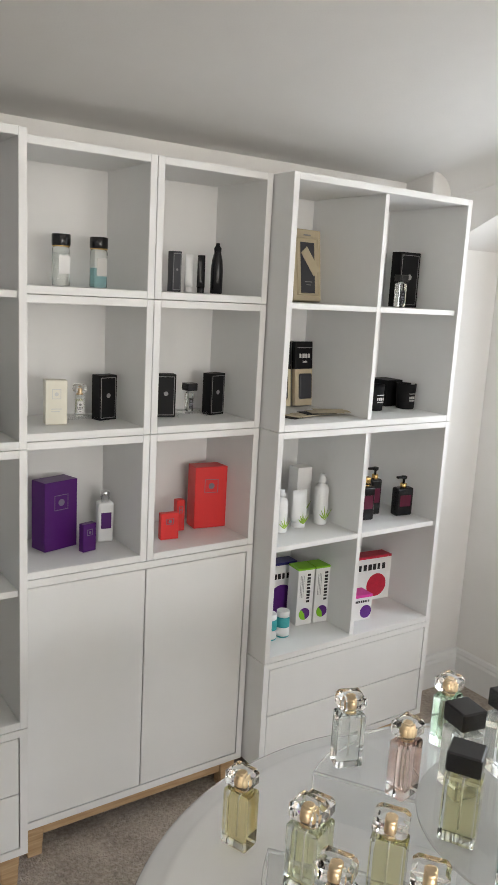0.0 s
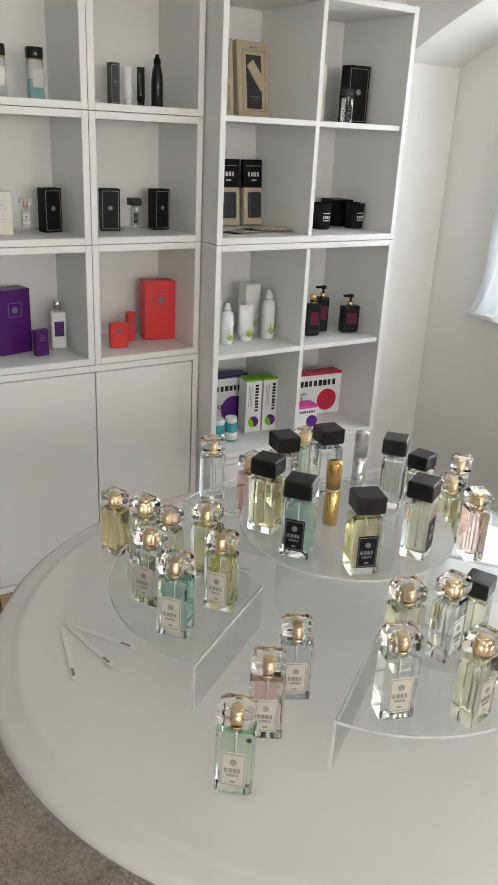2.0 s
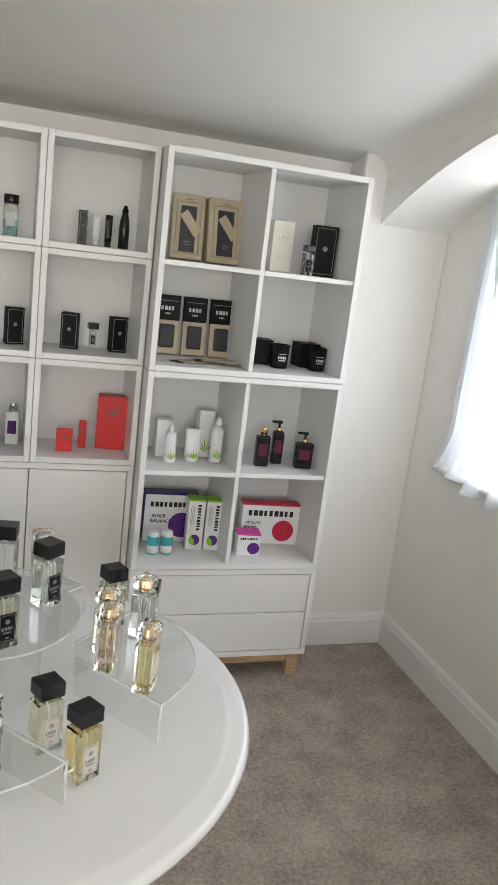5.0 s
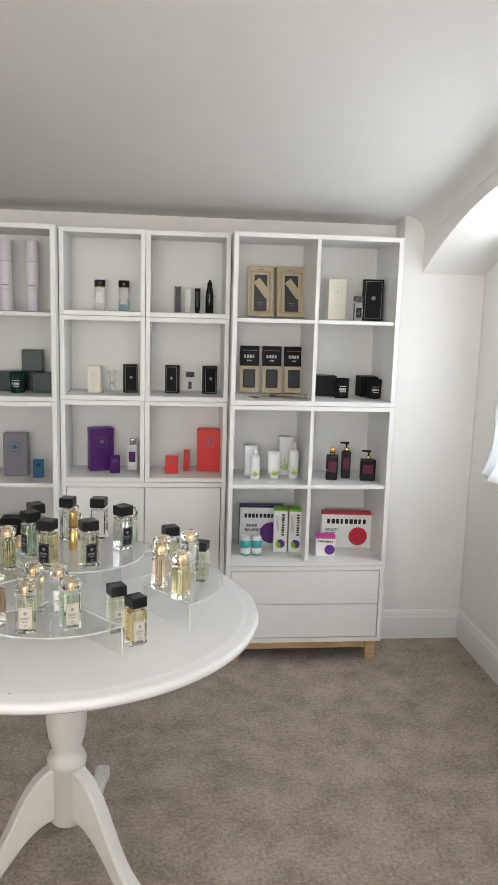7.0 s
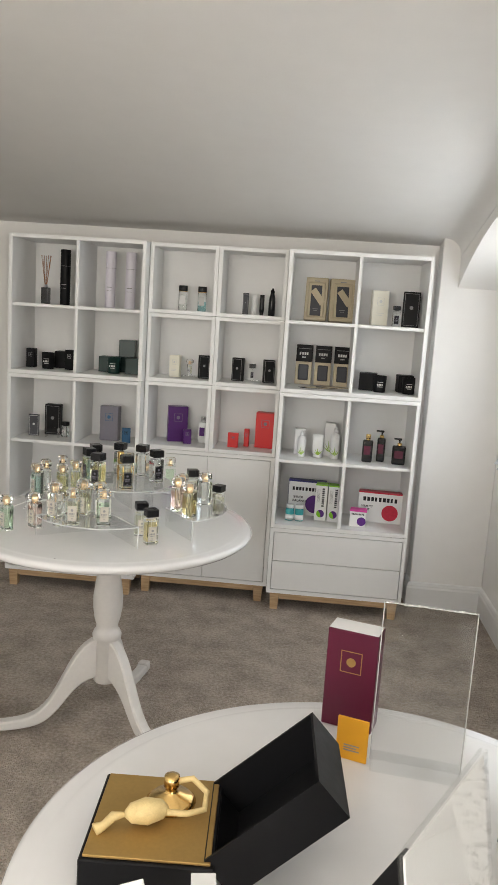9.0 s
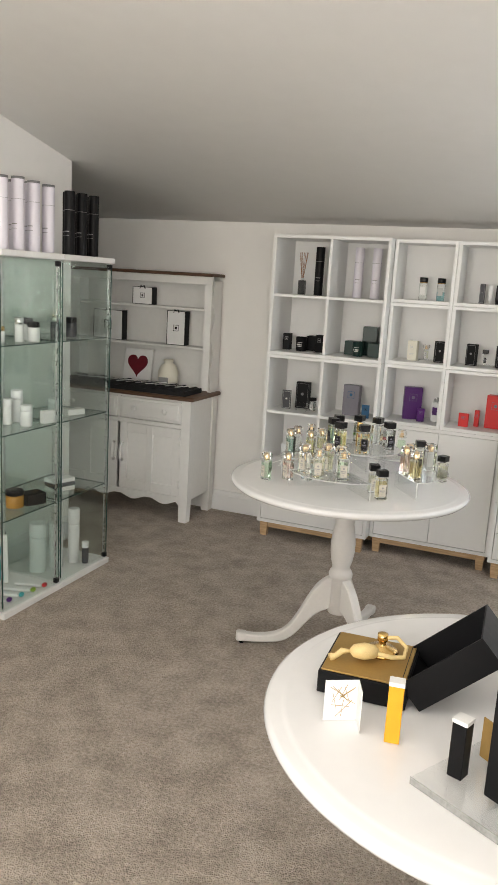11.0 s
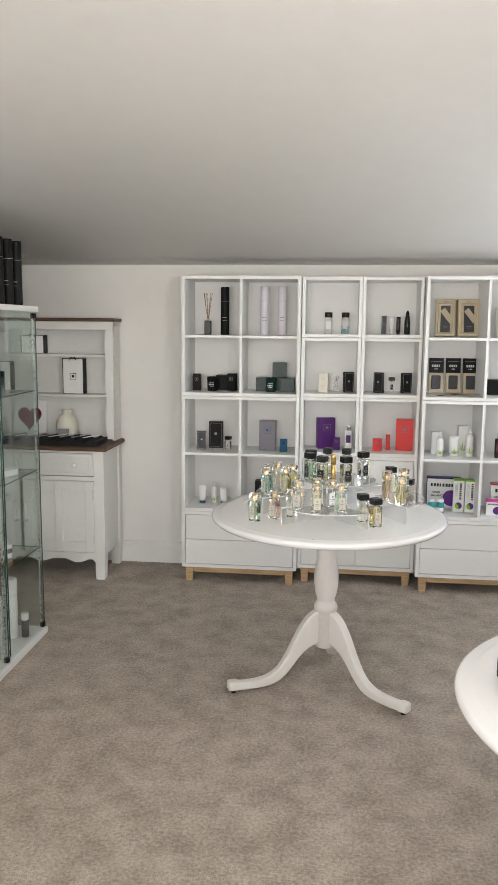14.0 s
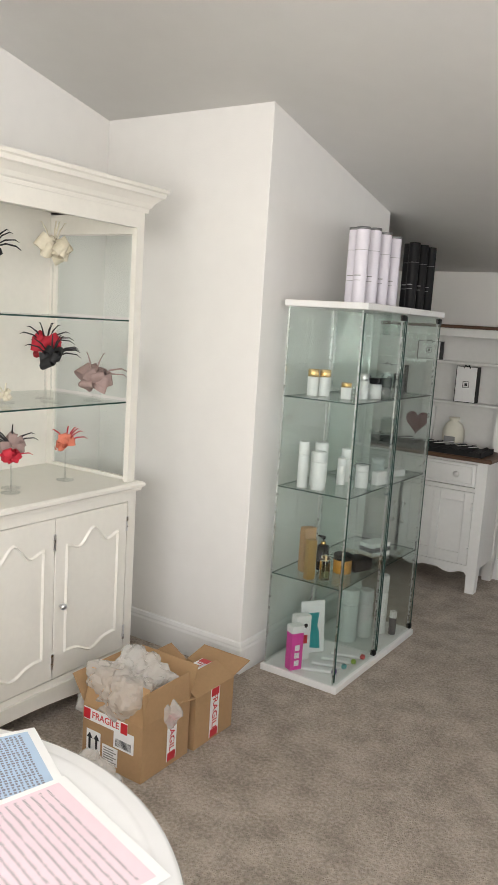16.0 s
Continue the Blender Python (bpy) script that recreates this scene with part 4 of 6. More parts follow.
CELL = {1: 1.4985, 2: 1.1605, 3: 0.7985, 4: 0.4605}
MID = {1: EZ + 1.4205, 2: EZ + 1.0705, 3: EZ + 0.7205}
Y = 1.90

# left tower
rd = thing("reed_diffuser", pose(-0.018, 1.950, CELL[1]), "black reed diffuser bottle with brown sticks", "diffuser")
part("bottle", box(-0.02, 0.02, -0.02, 0.02, 0.0005, 0.085, 0.004, None, 2), BLACK_GLOSS, rd)
part("collar", lathe([(0.009, 0.085), (0.009, 0.1)], 14), SILVER, rd)
for i in range(7):
    a = 2 * math.pi * i / 7
    part("reed", tube([(0.004 * math.cos(a), 0.004 * math.sin(a), 0.09), (0.026 * math.cos(a), 0.02 * math.sin(a), 0.25)], 0.0014, 6), RATTAN, rd)
round_box("gift_tube", 0.086, 1.950, CELL[1], 0.026, 0.285, BLACK, "tall black cardboard gift tube", band=GREY_INK)
for gx in (0.328, 0.434):
    round_box("gift_tube", gx, 1.950, CELL[1], 0.027, 0.29, LILAC, "tall white lilac cardboard gift tube", band=GREY_INK)
carton("candle_box", -0.084, 1.940, CELL[2], 0.045, 0.045, 0.10, BLACK, "small black gift carton", motif=("label", GREY_INK))
candle(0.017, 1.910, CELL[2], BLACK, "black scented candle in a matt black jar")
carton("candle_box", 0.071, 2.020, CELL[2], 0.09, 0.08, 0.09, BLACK, "square black candle carton")
carton("candle_box", 0.135, 1.930, CELL[2], 0.05, 0.05, 0.105, BLACK, "small black gift carton", motif=("label", GREY_INK), turn=-10)
carton("gift_box", 0.319, 1.990, CELL[2], 0.082, 0.08, 0.082, TEAL_DARK, "dark green square gift carton")
carton("gift_box", 0.414, 2.035, CELL[2], 0.085, 0.085, 0.084, TEAL_DARK, "dark green square gift carton")
carton("gift_box", 0.474, 1.950, CELL[2], 0.082, 0.08, 0.082, TEAL_DARK, "dark green square gift carton")
candle(0.374, 1.900, CELL[2], TEAL_DARK, "dark green scented candle jar")
carton("gift_box", 0.418, 2.015, CELL[2] + 0.085, 0.085, 0.08, 0.088, TEAL_DARK, "dark green gift carton stacked on others", turn=6)
carton("gift_card", -0.047, 1.890, CELL[3], 0.055, 0.012, 0.115, GREY_BOX, "charcoal fragrance card standing upright", motif=("frame", PALE_INK), turn=8)
carton("fragrance_box", 0.030, 1.980, CELL[3], 0.085, 0.04, 0.165, BLACK, "black fragrance carton with a pale rosette", motif=("frame", GREY_INK))
flat_bottle(0.114, 1.920, CELL[3], 0.035, 0.024, 0.055, "clear", "black", "small clear square perfume bottle", -20, tag_mat=WHITE)
ac = thing("acrylic_stand", pose(0.058, 1.880, CELL[3]), "small clear acrylic display stand", "stand")
part("stand_sheet", boxes((-0.035, 0.035, -0.02, 0.02, 0.05, 0.053), (-0.035, -0.032, -0.02, 0.02, 0.0005, 0.05), (0.032, 0.035, -0.02, 0.02, 0.0005, 0.05)), ACRYLIC, ac)
carton("fragrance_box", 0.358, 1.930, CELL[3], 0.10, 0.05, 0.185, MAUVE, "grey mauve fragrance carton with wrap", motif=("label", BLUE), turn=-4)
carton("gift_card", 0.458, 1.880, CELL[3], 0.045, 0.014, 0.08, BLUE, "small blue fragrance card standing", motif=("label", BLACK), turn=12)
tube_pack(-0.043, 1.900, CELL[4], 0.045, 0.11, WHITE_PLASTIC, "white cream tube with blue print", BLUE)
care_bottle(0.027, 1.920, CELL[4], 0.018, 0.13, "white lotion bottle with a spray head")
tube_pack(0.088, 1.900, CELL[4], 0.04, 0.10, WHITE_PLASTIC, "white cream tube with grey print", GREY_BOX)
carton("gift_box", 0.331, 1.970, CELL[4], 0.10, 0.08, 0.14, BLACK, "plain black gift carton", motif=("label", GREY_INK))
round_box("amber_jar", 0.280, 1.900, CELL[4], 0.025, 0.07, ORANGE_LIQ, "amber jar with an orange lid", "jar", cap=AMBER_CARD)

# middle cubes
for bx, lq, lb in ((0.711, "clear", "clear toner bottle with a black lid"), (0.812, "blue", "bottle of blue toner with a black lid")):
    t = thing("toner_bottle", pose(bx, 1.970, MID[1]), lb, "bottle", "toner bottles")
    g = part("bottle_body", lathe([(0.021, 0.0005), (0.0225, 0.003), (0.0225, 0.092), (0.019, 0.097)], 24), BOTTLE_GLASS, t)
    part("lotion", lathe([(0.020, 0.004), (0.0205, 0.006), (0.0205, 0.05 if lq == "blue" else 0.08)], 24), LIQ[lq], t)
    part("lid", lathe([(0.0225, 0.1), (0.0235, 0.102), (0.0235, 0.126), (0.022, 0.128)], 24), BLACK_GLOSS, t)
    part("lid_ring", lathe([(0.0228, 0.0968), (0.0228, 0.1)], 24), GOLD, t)
    part("label", box(-0.014, 0.014, -0.0235, -0.0215, 0.03, 0.075), WHITE if lq == "clear" else PALE_INK, t)
carton("cosmetic_carton", 1.041, 1.980, MID[1], 0.028, 0.028, 0.11, GREY_BOX, "slim charcoal cosmetic carton", motif=("frame", GREY_INK))
tube_pack(1.086, 1.980, MID[1], 0.026, 0.105, WHITE_PLASTIC, "slim white cosmetic tube", WHITE_PLASTIC)
tube_pack(1.126, 1.980, MID[1], 0.024, 0.105, BLACK_GLOSS, "slim black cosmetic tube", BLACK_GLOSS)
sp = thing("spray_bottle", pose(1.178, 1.980, MID[1]), "black spray bottle with tapered shoulder", "bottle")
part("body", lathe([(0.016, 0.0005), (0.0175, 0.003), (0.0175, 0.07), (0.015, 0.095), (0.010, 0.115), (0.0095, 0.118)], 24), BLACK_GLOSS, sp)
part("nozzle", lathe([(0.0105, 0.118), (0.0105, 0.128), (0.006, 0.135), (0.005, 0.142)], 16), BLACK, sp)
carton("fragrance_box", 0.691, 1.950, MID[2], 0.055, 0.035, 0.115, CREAM_CARD, "cream fragrance carton with pale print", motif=("label", PALE_INK), turn=-10, lines=2, ink=PALE_INK)
flat_bottle(0.765, 1.970, MID[2] + 0.013, 0.024, 0.02, 0.058, "pale", "gold", "small clear perfume bottle with a gold cap", -12, tag_mat=WHITE)
carton("fragrance_box", 0.839, 1.980, MID[2], 0.058, 0.035, 0.122, BLACK, "black fragrance carton with a silver rosette", motif=("frame", GREY_INK), turn=14)
carton("fragrance_box", 1.022, 1.980, MID[2], 0.058, 0.035, 0.122, BLACK, "black fragrance carton with a silver rosette", motif=("frame", GREY_INK), turn=-14)
flat_bottle(1.098, 1.970, MID[2] + 0.013, 0.021, 0.018, 0.055, "clear", "black", "small clear perfume bottle with a black cap", 5, tag_mat=BLACK)
carton("fragrance_box", 1.185, 1.980, MID[2], 0.058, 0.035, 0.122, BLACK, "black fragrance carton with a silver rosette", motif=("frame", GREY_INK), turn=14)
for sx in (0.775, 1.10):
    st = thing("acrylic_stand", pose(sx, 1.970, MID[2]), "low clear acrylic riser on the shelf", "stand")
    part("stand_sheet", boxes((-0.05, 0.05, -0.025, 0.025, 0.0095, 0.0122), (-0.05, -0.0475, -0.025, 0.025, 0.0005, 0.0095), (0.0475, 0.05, -0.025, 0.025, 0.0005, 0.0095)), ACRYLIC, st)
carton("fragrance_box", 0.709, 2.000, MID[3], 0.105, 0.06, 0.19, PURPLE, "tall purple fragrance carton in clear wrap", motif=("label", MAUVE), turn=16)
carton("gift_card", 0.776, 1.930, MID[3], 0.042, 0.02, 0.078, PURPLE, "small purple card standing open", motif=("label", MAUVE), turn=14)
lo = pump_bottle("perfume_bottle", 0.851, 1.990, MID[3], 0.045, 0.034, 0.115, WHITE_PLASTIC, "white flask with a purple label and silver cap", SILVER, SILVER, PURPLE, "cap")
carton("gift_card", 1.023, 1.930, MID[3], 0.055, 0.02, 0.078, RED, "small coral red card standing open", motif=("label", MAUVE), turn=-6)
carton("fragrance_box", 1.090, 1.990, MID[3], 0.026, 0.024, 0.095, RED, "slim coral red carton", motif=("label", MAUVE), turn=-6)
carton("fragrance_box", 1.191, 2.000, MID[3], 0.105, 0.06, 0.19, RED, "tall coral red fragrance carton", motif=("label", MAUVE), turn=-8)

# right tower
def hook_pack(x, y, z, w, h, label, turn):
    t = thing("gift_pack", pose(x, y, z, -7, 0, turn), label, "pack", "beige gift packs")
    part("tray", box(-w / 2, w / 2, -0.02, 0.02, 0.002, h, 0.003), BEIGE_PACK, t)
    part("frame_edge", sweep([(-w * 0.36, h * 0.1), (-w * 0.36, h * 0.88), (w * 0.36, h * 0.88), (w * 0.36, h * 0.1)], [(-0.003, 0.0), (0.003, 0.0), (0.0, 0.004)], True), BEIGE_PACK, t).data.transform(Matrix(((1, 0, 0, 0), (0, 0, -1, -0.0205), (0, 1, 0, 0), (0, 0, 0, 1))))
    part("dark_panel", box(-w * 0.24, w * 0.24, -0.0225, -0.0195, h * 0.12, h * 0.82, 0.001), GREY_BOX, t)
    part("ribbon", moved(box(-0.017, 0.017, -0.0245, -0.0215, -0.045, 0.045, 0.0009), pose(w * 0.08, 0, h * 0.56) @ Matrix.Rotation(radians(-38), 4, "Y")), BEIGE_PACK, t)
    part("printed_lines", boxes((-w * 0.12, w * 0.12, -0.0235, -0.0225, h * 0.27, h * 0.28), (-w * 0.08, w * 0.08, -0.0235, -0.0225, h * 0.23, h * 0.238), (-w * 0.12, w * 0.12, -0.0215, -0.0205, h * 0.91, h * 0.93)), GREY_INK, t)


hook_pack(1.405, 2.030, CELL[1], 0.115, 0.225, "beige gift pack with a dark insert", -4)
hook_pack(1.542, 2.035, CELL[1], 0.13, 0.225, "beige gift pack with a dark insert", 8)
carton("fragrance_box", 1.731, 1.970, CELL[1], 0.082, 0.05, 0.175, CREAM_CARD, "cream fragrance carton with pale print", motif=("label", PALE_INK), turn=8, lines=2, ink=PALE_INK)
flat_bottle(1.812, 1.880, CELL[1], 0.036, 0.022, 0.075, "clear", "black", "clear perfume bottle with a black cap", 6, tag_mat=BLACK)
carton("fragrance_box", 1.890, 1.945, CELL[1], 0.085, 0.045, 0.178, BLACK, "black fragrance carton with a silver frame", motif=("frame", GREY_INK), turn=-4)
for i, hx in enumerate((1.36, 1.462, 1.564)):
    t = thing("air_freshener_pack", pose(hx + 0.006, 2.03 + 0.004 * i, CELL[2], -5, 0, -3 + 4 * i), "black and beige hanging pack", "pack", "air freshener packs")
    w, h = 0.086, 0.212
    part("backing_card", box(-w / 2, w / 2, -0.008, 0.008, 0.003, h * 0.58, 0.001), BEIGE_PACK, t)
    part("header_card", box(-w / 2, w / 2, -0.009, 0.009, h * 0.58, h, 0.001), BLACK, t)
    part("blister", box(-0.027, 0.027, -0.014, -0.006, 0.025, 0.108, 0.006, None, 2), GREY_BOX, t)
    wordmark(4, 0.014, PALE_INK, t, pose(0, -0.0098, h * 0.78))
    wordmark(4, 0.006, PALE_INK, t, pose(0, -0.0098, h * 0.69))
    part("printed_line", box(-0.034, 0.034, -0.0098, -0.009, h * 0.9, h * 0.91), GREY_INK, t)
for i in range(6):
    solid("leaflet", box(-0.055, 0.055, -0.03, 0.03, 0, 0.0012), BEIGE_PACK if i % 3 else BLACK, pose(1.41 + 0.028 * i, 1.870, CELL[2] + 0.0008 + 0.0022 * i, 0, 0, 24 - 9 * i), "printed leaflet fanned on the shelf", "leaflet", "fanned leaflets")
carton("candle_box", 1.709, 2.000, CELL[2], 0.09, 0.085, 0.09, BLACK, "square black candle carton", turn=-6)
candle(1.763, 1.910, CELL[2], BLACK, "black scented candle in a matt black jar")
carton("candle_box", 1.904, 2.000, CELL[2], 0.088, 0.085, 0.09, BLACK, "square black candle carton", turn=4)
candle(1.910, 1.910, CELL[2], BLACK, "black scented candle in a matt black jar")
bx = carton("care_carton", 1.377, 1.970, CELL[3], 0.058, 0.05, 0.135, WHITE, "white care carton with leaf print")
care_bottle(1.387, 1.880, CELL[3], 0.021, 0.135, "white aloe spray bottle with green leaves")
tube_pack(1.473, 1.900, CELL[3], 0.056, 0.12, WHITE_PLASTIC, "white aloe cream tube with green leaves", WHITE_PLASTIC, True)
cc = carton("care_carton", 1.533, 1.980, CELL[3], 0.058, 0.05, 0.175, WHITE, "tall white care carton with leaf print")
leaf_print(cc, 0.05, 0.17, -0.026)
care_bottle(1.561, 1.900, CELL[3], 0.023, 0.165, "tall white aloe mousse bottle")
for qx, qy, qw, qh, kd in ((1.728, 1.87, 0.052, 0.115, "cap"), (1.80, 1.91, 0.042, 0.125, "pump"), (1.888, 1.86, 0.068, 0.098, "pump")):
    pump_bottle("pump_bottle", qx, qy, CELL[3], qw, 0.036, qh, BLACK_GLOSS, "black lotion bottle with a gold collar", GOLD, GOLD if kd == "cap" else BLACK_GLOSS, BURGUNDY, kd)


def supplement_box(x, y, z, w, d, h, edge, disc, label, turn, upright=False):
    t = thing("supplement_box", pose(x, y, z, 0, 0, turn), label, "box", "supplement boxes")
    part("carton", box(-w / 2, w / 2, -d / 2, d / 2, 0.0005, h, 0.001), WHITE, t)
    part("coloured_top", box(-w / 2 - 0.0005, w / 2 + 0.0005, -d / 2 - 0.0005, d / 2 + 0.0005, h - 0.008 if not upright else h - 0.006, h + 0.0008), edge, t)
    yf = -d / 2 - 0.0008
    if upright:
        wordmark(9, w * 0.2, INK, t, pose(w * 0.16, yf, h * 0.64) @ Matrix.Rotation(radians(90), 4, "Y"))
        part("printed_lines", boxes(*[(-w * 0.34 + w * 0.09 * i, -w * 0.34 + w * 0.09 * i + 0.0015, yf, yf + 0.0005, h * 0.5, h * 0.88) for i in range(3)]), GREY_INK, t)
        part("printed_disc", moved(lathe([(w * 0.33, 0), (w * 0.33, 0.0005)], 24), pose(0, yf + 0.0005, h * 0.2, 90)), disc, t)
        part("printed_sector", prism([(0, 0)] + [(w * 0.33 * math.cos(a), w * 0.33 * math.sin(a)) for a in [radians(130 + 15 * k) for k in range(11)]], yf - 0.0006, yf - 0.0002), LIME, t).data.transform(Matrix.Translation((0, 0, h * 0.2)))
    else:
        wordmark(9, min(h * 0.15, w * 0.095), INK, t, pose(0.0, yf, h * 0.76))
        part("printed_disc", moved(lathe([(h * 0.26, 0), (h * 0.26, 0.0005)], 28), pose(w * 0.22, yf + 0.0005, h * 0.34, 90)), disc, t)
    return t


sb = supplement_box(1.437, 2.000, CELL[4], 0.20, 0.05, 0.19, NAVY, VIOLET, "white and navy supplement carton", -3)
part("spine", box(-0.1012, -0.0995, -0.0252, 0.0252, 0.0008, 0.19), NAVY, sb)
words("INNER", 0.018, INK, sb, pose(-0.045, -0.0258, 0.098), bold=0.0004)
words("BALANCE", 0.018, INK, sb, pose(-0.036, -0.0258, 0.078), bold=0.0004)
supplement_box(1.515, 1.915, CELL[4], 0.062, 0.06, 0.195, LIME, VIOLET, "slim white and lime supplement carton", -6, True)
supplement_box(1.582, 1.908, CELL[4], 0.062, 0.06, 0.195, LIME, VIOLET, "slim white and lime supplement carton", -6, True)
sb = supplement_box(1.831, 1.970, CELL[4], 0.235, 0.05, 0.165, CRIMSON, CRIMSON, "white and red supplement carton", -5)
words("VITALITY", 0.015, INK, sb, pose(-0.07, -0.0258, 0.085), bold=0.0003)
words("BOOST", 0.015, INK, sb, pose(-0.08, -0.0258, 0.067), bold=0.0003)
supplement_box(1.710, 1.855, CELL[4], 0.085, 0.06, 0.088, PINK, VIOLET, "small white and pink supplement carton", -6)
for jx in (1.352, 1.402):
    j = thing("supplement_jar", pose(jx, 1.855, CELL[4]), "white capped supplement jar with a teal label", "jar", "supplement jars")
    part("jar_body", lathe([(0.021, 0.0005), (0.0225, 0.002), (0.0225, 0.06), (0.018, 0.066)], 24), TEAL_PRINT, j)
    part("jar_label", lathe([(0.0229, 0.006), (0.0229, 0.034)], 24), WHITE, j)
    part("lid", lathe([(0.0195, 0.066), (0.0205, 0.067), (0.0205, 0.084), (0.019, 0.0855)], 24), WHITE_PLASTIC, j)

# ---- acrylic risers and bottles on the first table ----
TOP = TZ + 0.0005
DZ, DC, WZ_ = 0.910, (0.785, 0.510), 0.8385
ds = thing("acrylic_riser", pose(*DC, TOP), "clear acrylic disc riser on a clear drum", "display riser", "clear acrylic risers")
dh = DZ - TOP
pt = part("disc", lathe([(0.158, dh - 0.005), (0.160, dh - 0.004), (0.160, dh - 0.001), (0.158, dh)], 64), ACRYLIC, ds)
part("disc_edge", lathe([(0.1602, dh - 0.0045), (0.1606, dh - 0.004), (0.1606, dh - 0.001), (0.1602, dh - 0.0005)], 64), ACRYLIC_EDGE, pt)
bmesh_drum = lathe([(0.10, 0.0), (0.10, dh - 0.0055)], 48)
bmesh.ops.delete(bmesh_drum, geom=[f for f in bmesh_drum.faces if len(f.verts) > 4], context="FACES")
part("drum", bmesh_drum, ACRYLIC, ds)
for ob in ds.children_recursive:
    ob.visible_shadow = False


def sector_riser(cx, cy, a0, a1, r0, r1, hz, label):
    t = thing("acrylic_riser", pose(cx, cy, TOP), label, "display riser", "clear acrylic risers")
    hh = hz - TOP
    n = 20
    arc = [(r1 * math.cos(radians(a0 + (a1 - a0) * i / n)), r1 * math.sin(radians(a0 + (a1 - a0) * i / n))) for i in range(n + 1)]
    inn = [(r0 * math.cos(radians(a1 - (a1 - a0) * i / n)), r0 * math.sin(radians(a1 - (a1 - a0) * i / n))) for i in range(n + 1)]
    p = part("shelf_sheet", prism(arc + inn, hh - 0.003, hh, "z"), ACRYLIC, t)
    part("sheet_edge", prism(arc + [(x * 0.9965, y * 0.9965) for x, y in arc[::-1]], hh - 0.0032, hh + 0.0004, "z"), ACRYLIC_EDGE, p)
    for a in (a0, a1):
        q = Matrix.Rotation(radians(a), 4, "Z")
        l = part("side_leg", moved(box(r0, r1, -0.0015, 0.0015, 0.0, hh - 0.003), q), ACRYLIC, t)
        part("leg_edge", moved(boxes((r0, r1, -0.0018, 0.0018, hh - 0.0034, hh + 0.0006), (r1 - 0.001, r1 + 0.0006, -0.0018, 0.0018, 0.0, hh)), q), ACRYLIC_EDGE, l)
    for ob in t.children_recursive:
        ob.visible_shadow = False


for cx, cy, a0, a1, r1 in ((0.671, 0.534, 130, 213, 0.24), (0.752, 0.367, 214, 312, 0.229), (0.92, 0.50, -53, 45, 0.229), (0.80, 0.62, 38, 124, 0.236)):
    sector_riser(cx, cy, a0, a1, 0.035, r1, WZ_, "clear acrylic sector riser with perfume bottles")


def colour_words(lq):
    return {"yellow": "yellow", "pale": "pale yellow", "amber": "amber", "teal": "teal", "green": "pale green", "pink": "pink", "clear": "colourless"}[lq]


def men(x, y, z, lq, turn, tag_m=None):
    flat_bottle(x, y, z, 0.036, 0.030, 0.072, lq, "black", colour_words(lq) + " perfume bottle with a square black cap", turn, 0.84, tag_m, s=1.16)


def ladies(x, y, z, lq, turn, tag_m=None):
    flat_bottle(x, y, z, 0.036, 0.026, 0.073, lq, "crystal", colour_words(lq) + " perfume bottle with a crystal and gold cap", turn, 0.84, tag_m, s=1.16)


for x, y, lq, tr, tg in ((0.665, 0.551, "yellow", -60, None), (0.665, 0.470, "teal", -52, BLACK), (0.717, 0.394, "yellow", -20, BLACK), (0.815, 0.391, "pale", 28, BLACK), (0.889, 0.53, "clear", 40, BLACK), (0.738, 0.616, "clear", -100, None), (0.82, 0.612, "clear", 170, None)):
    men(x, y, DZ + 0.0003, lq, tr, tg)
atomiser(0.763, 0.521, DZ + 0.0003, GOLD, "slim gold perfume atomiser")
atomiser(0.881, 0.60, DZ + 0.0003, SILVER, "slim silver perfume atomiser")
for x, y, lq, tr, tg in ((0.628, 0.219, "clear", -20, LABEL_CARD), (0.701, 0.287, "pale", -15, LABEL_CARD), (0.76, 0.27, "clear", 14, WHITE), (0.703, 0.17, "pale", 8, LABEL_CARD), (0.795, 0.189, "green", 22, LABEL_CARD),
                         (1.063, 0.545, "clear", 40, None), (0.989, 0.494, "yellow", 60, None), (0.985, 0.435, "pink", 65, None), (1.037, 0.363, "amber", 60, None),
                         (0.515, 0.644, "pale", -70, None), (0.483, 0.557, "clear", -60, LABEL_CARD), (0.585, 0.581, "yellow", -55, None), (0.562, 0.5, "yellow", -52, LABEL_CARD), (0.48, 0.475, "teal", -50, LABEL_CARD),
                         (0.723, 0.808, "clear", -20, None), (0.745, 0.714, "pink", 10, None), (0.896, 0.773, "green", 10, None)):
    ladies(x, y, WZ_ + 0.0003, lq, tr, tg)
men(1.012, 0.588, WZ_ + 0.0003, "pale", 20)
for x, y, lq, tr in ((0.885, 0.328, "pale", 24), (0.933, 0.254, "amber", 32)):
    men(x, y, TOP + 0.0003, lq, tr, LABEL_CARD)
men(1.10, 0.67, TOP + 0.0003, "pale", 70)
for x, y, lq, tr, tg in ((0.451, 0.272, "green", -40, LABEL_CARD), (0.527, 0.326, "pink", -35, LABEL_CARD), (0.597, 0.366, "clear", -30, LABEL_CARD), (0.54, 0.815, "amber", -70, None), (0.591, 0.715, "pale", -65, None)):
    ladies(x, y, TOP + 0.0003, lq, tr, tg)
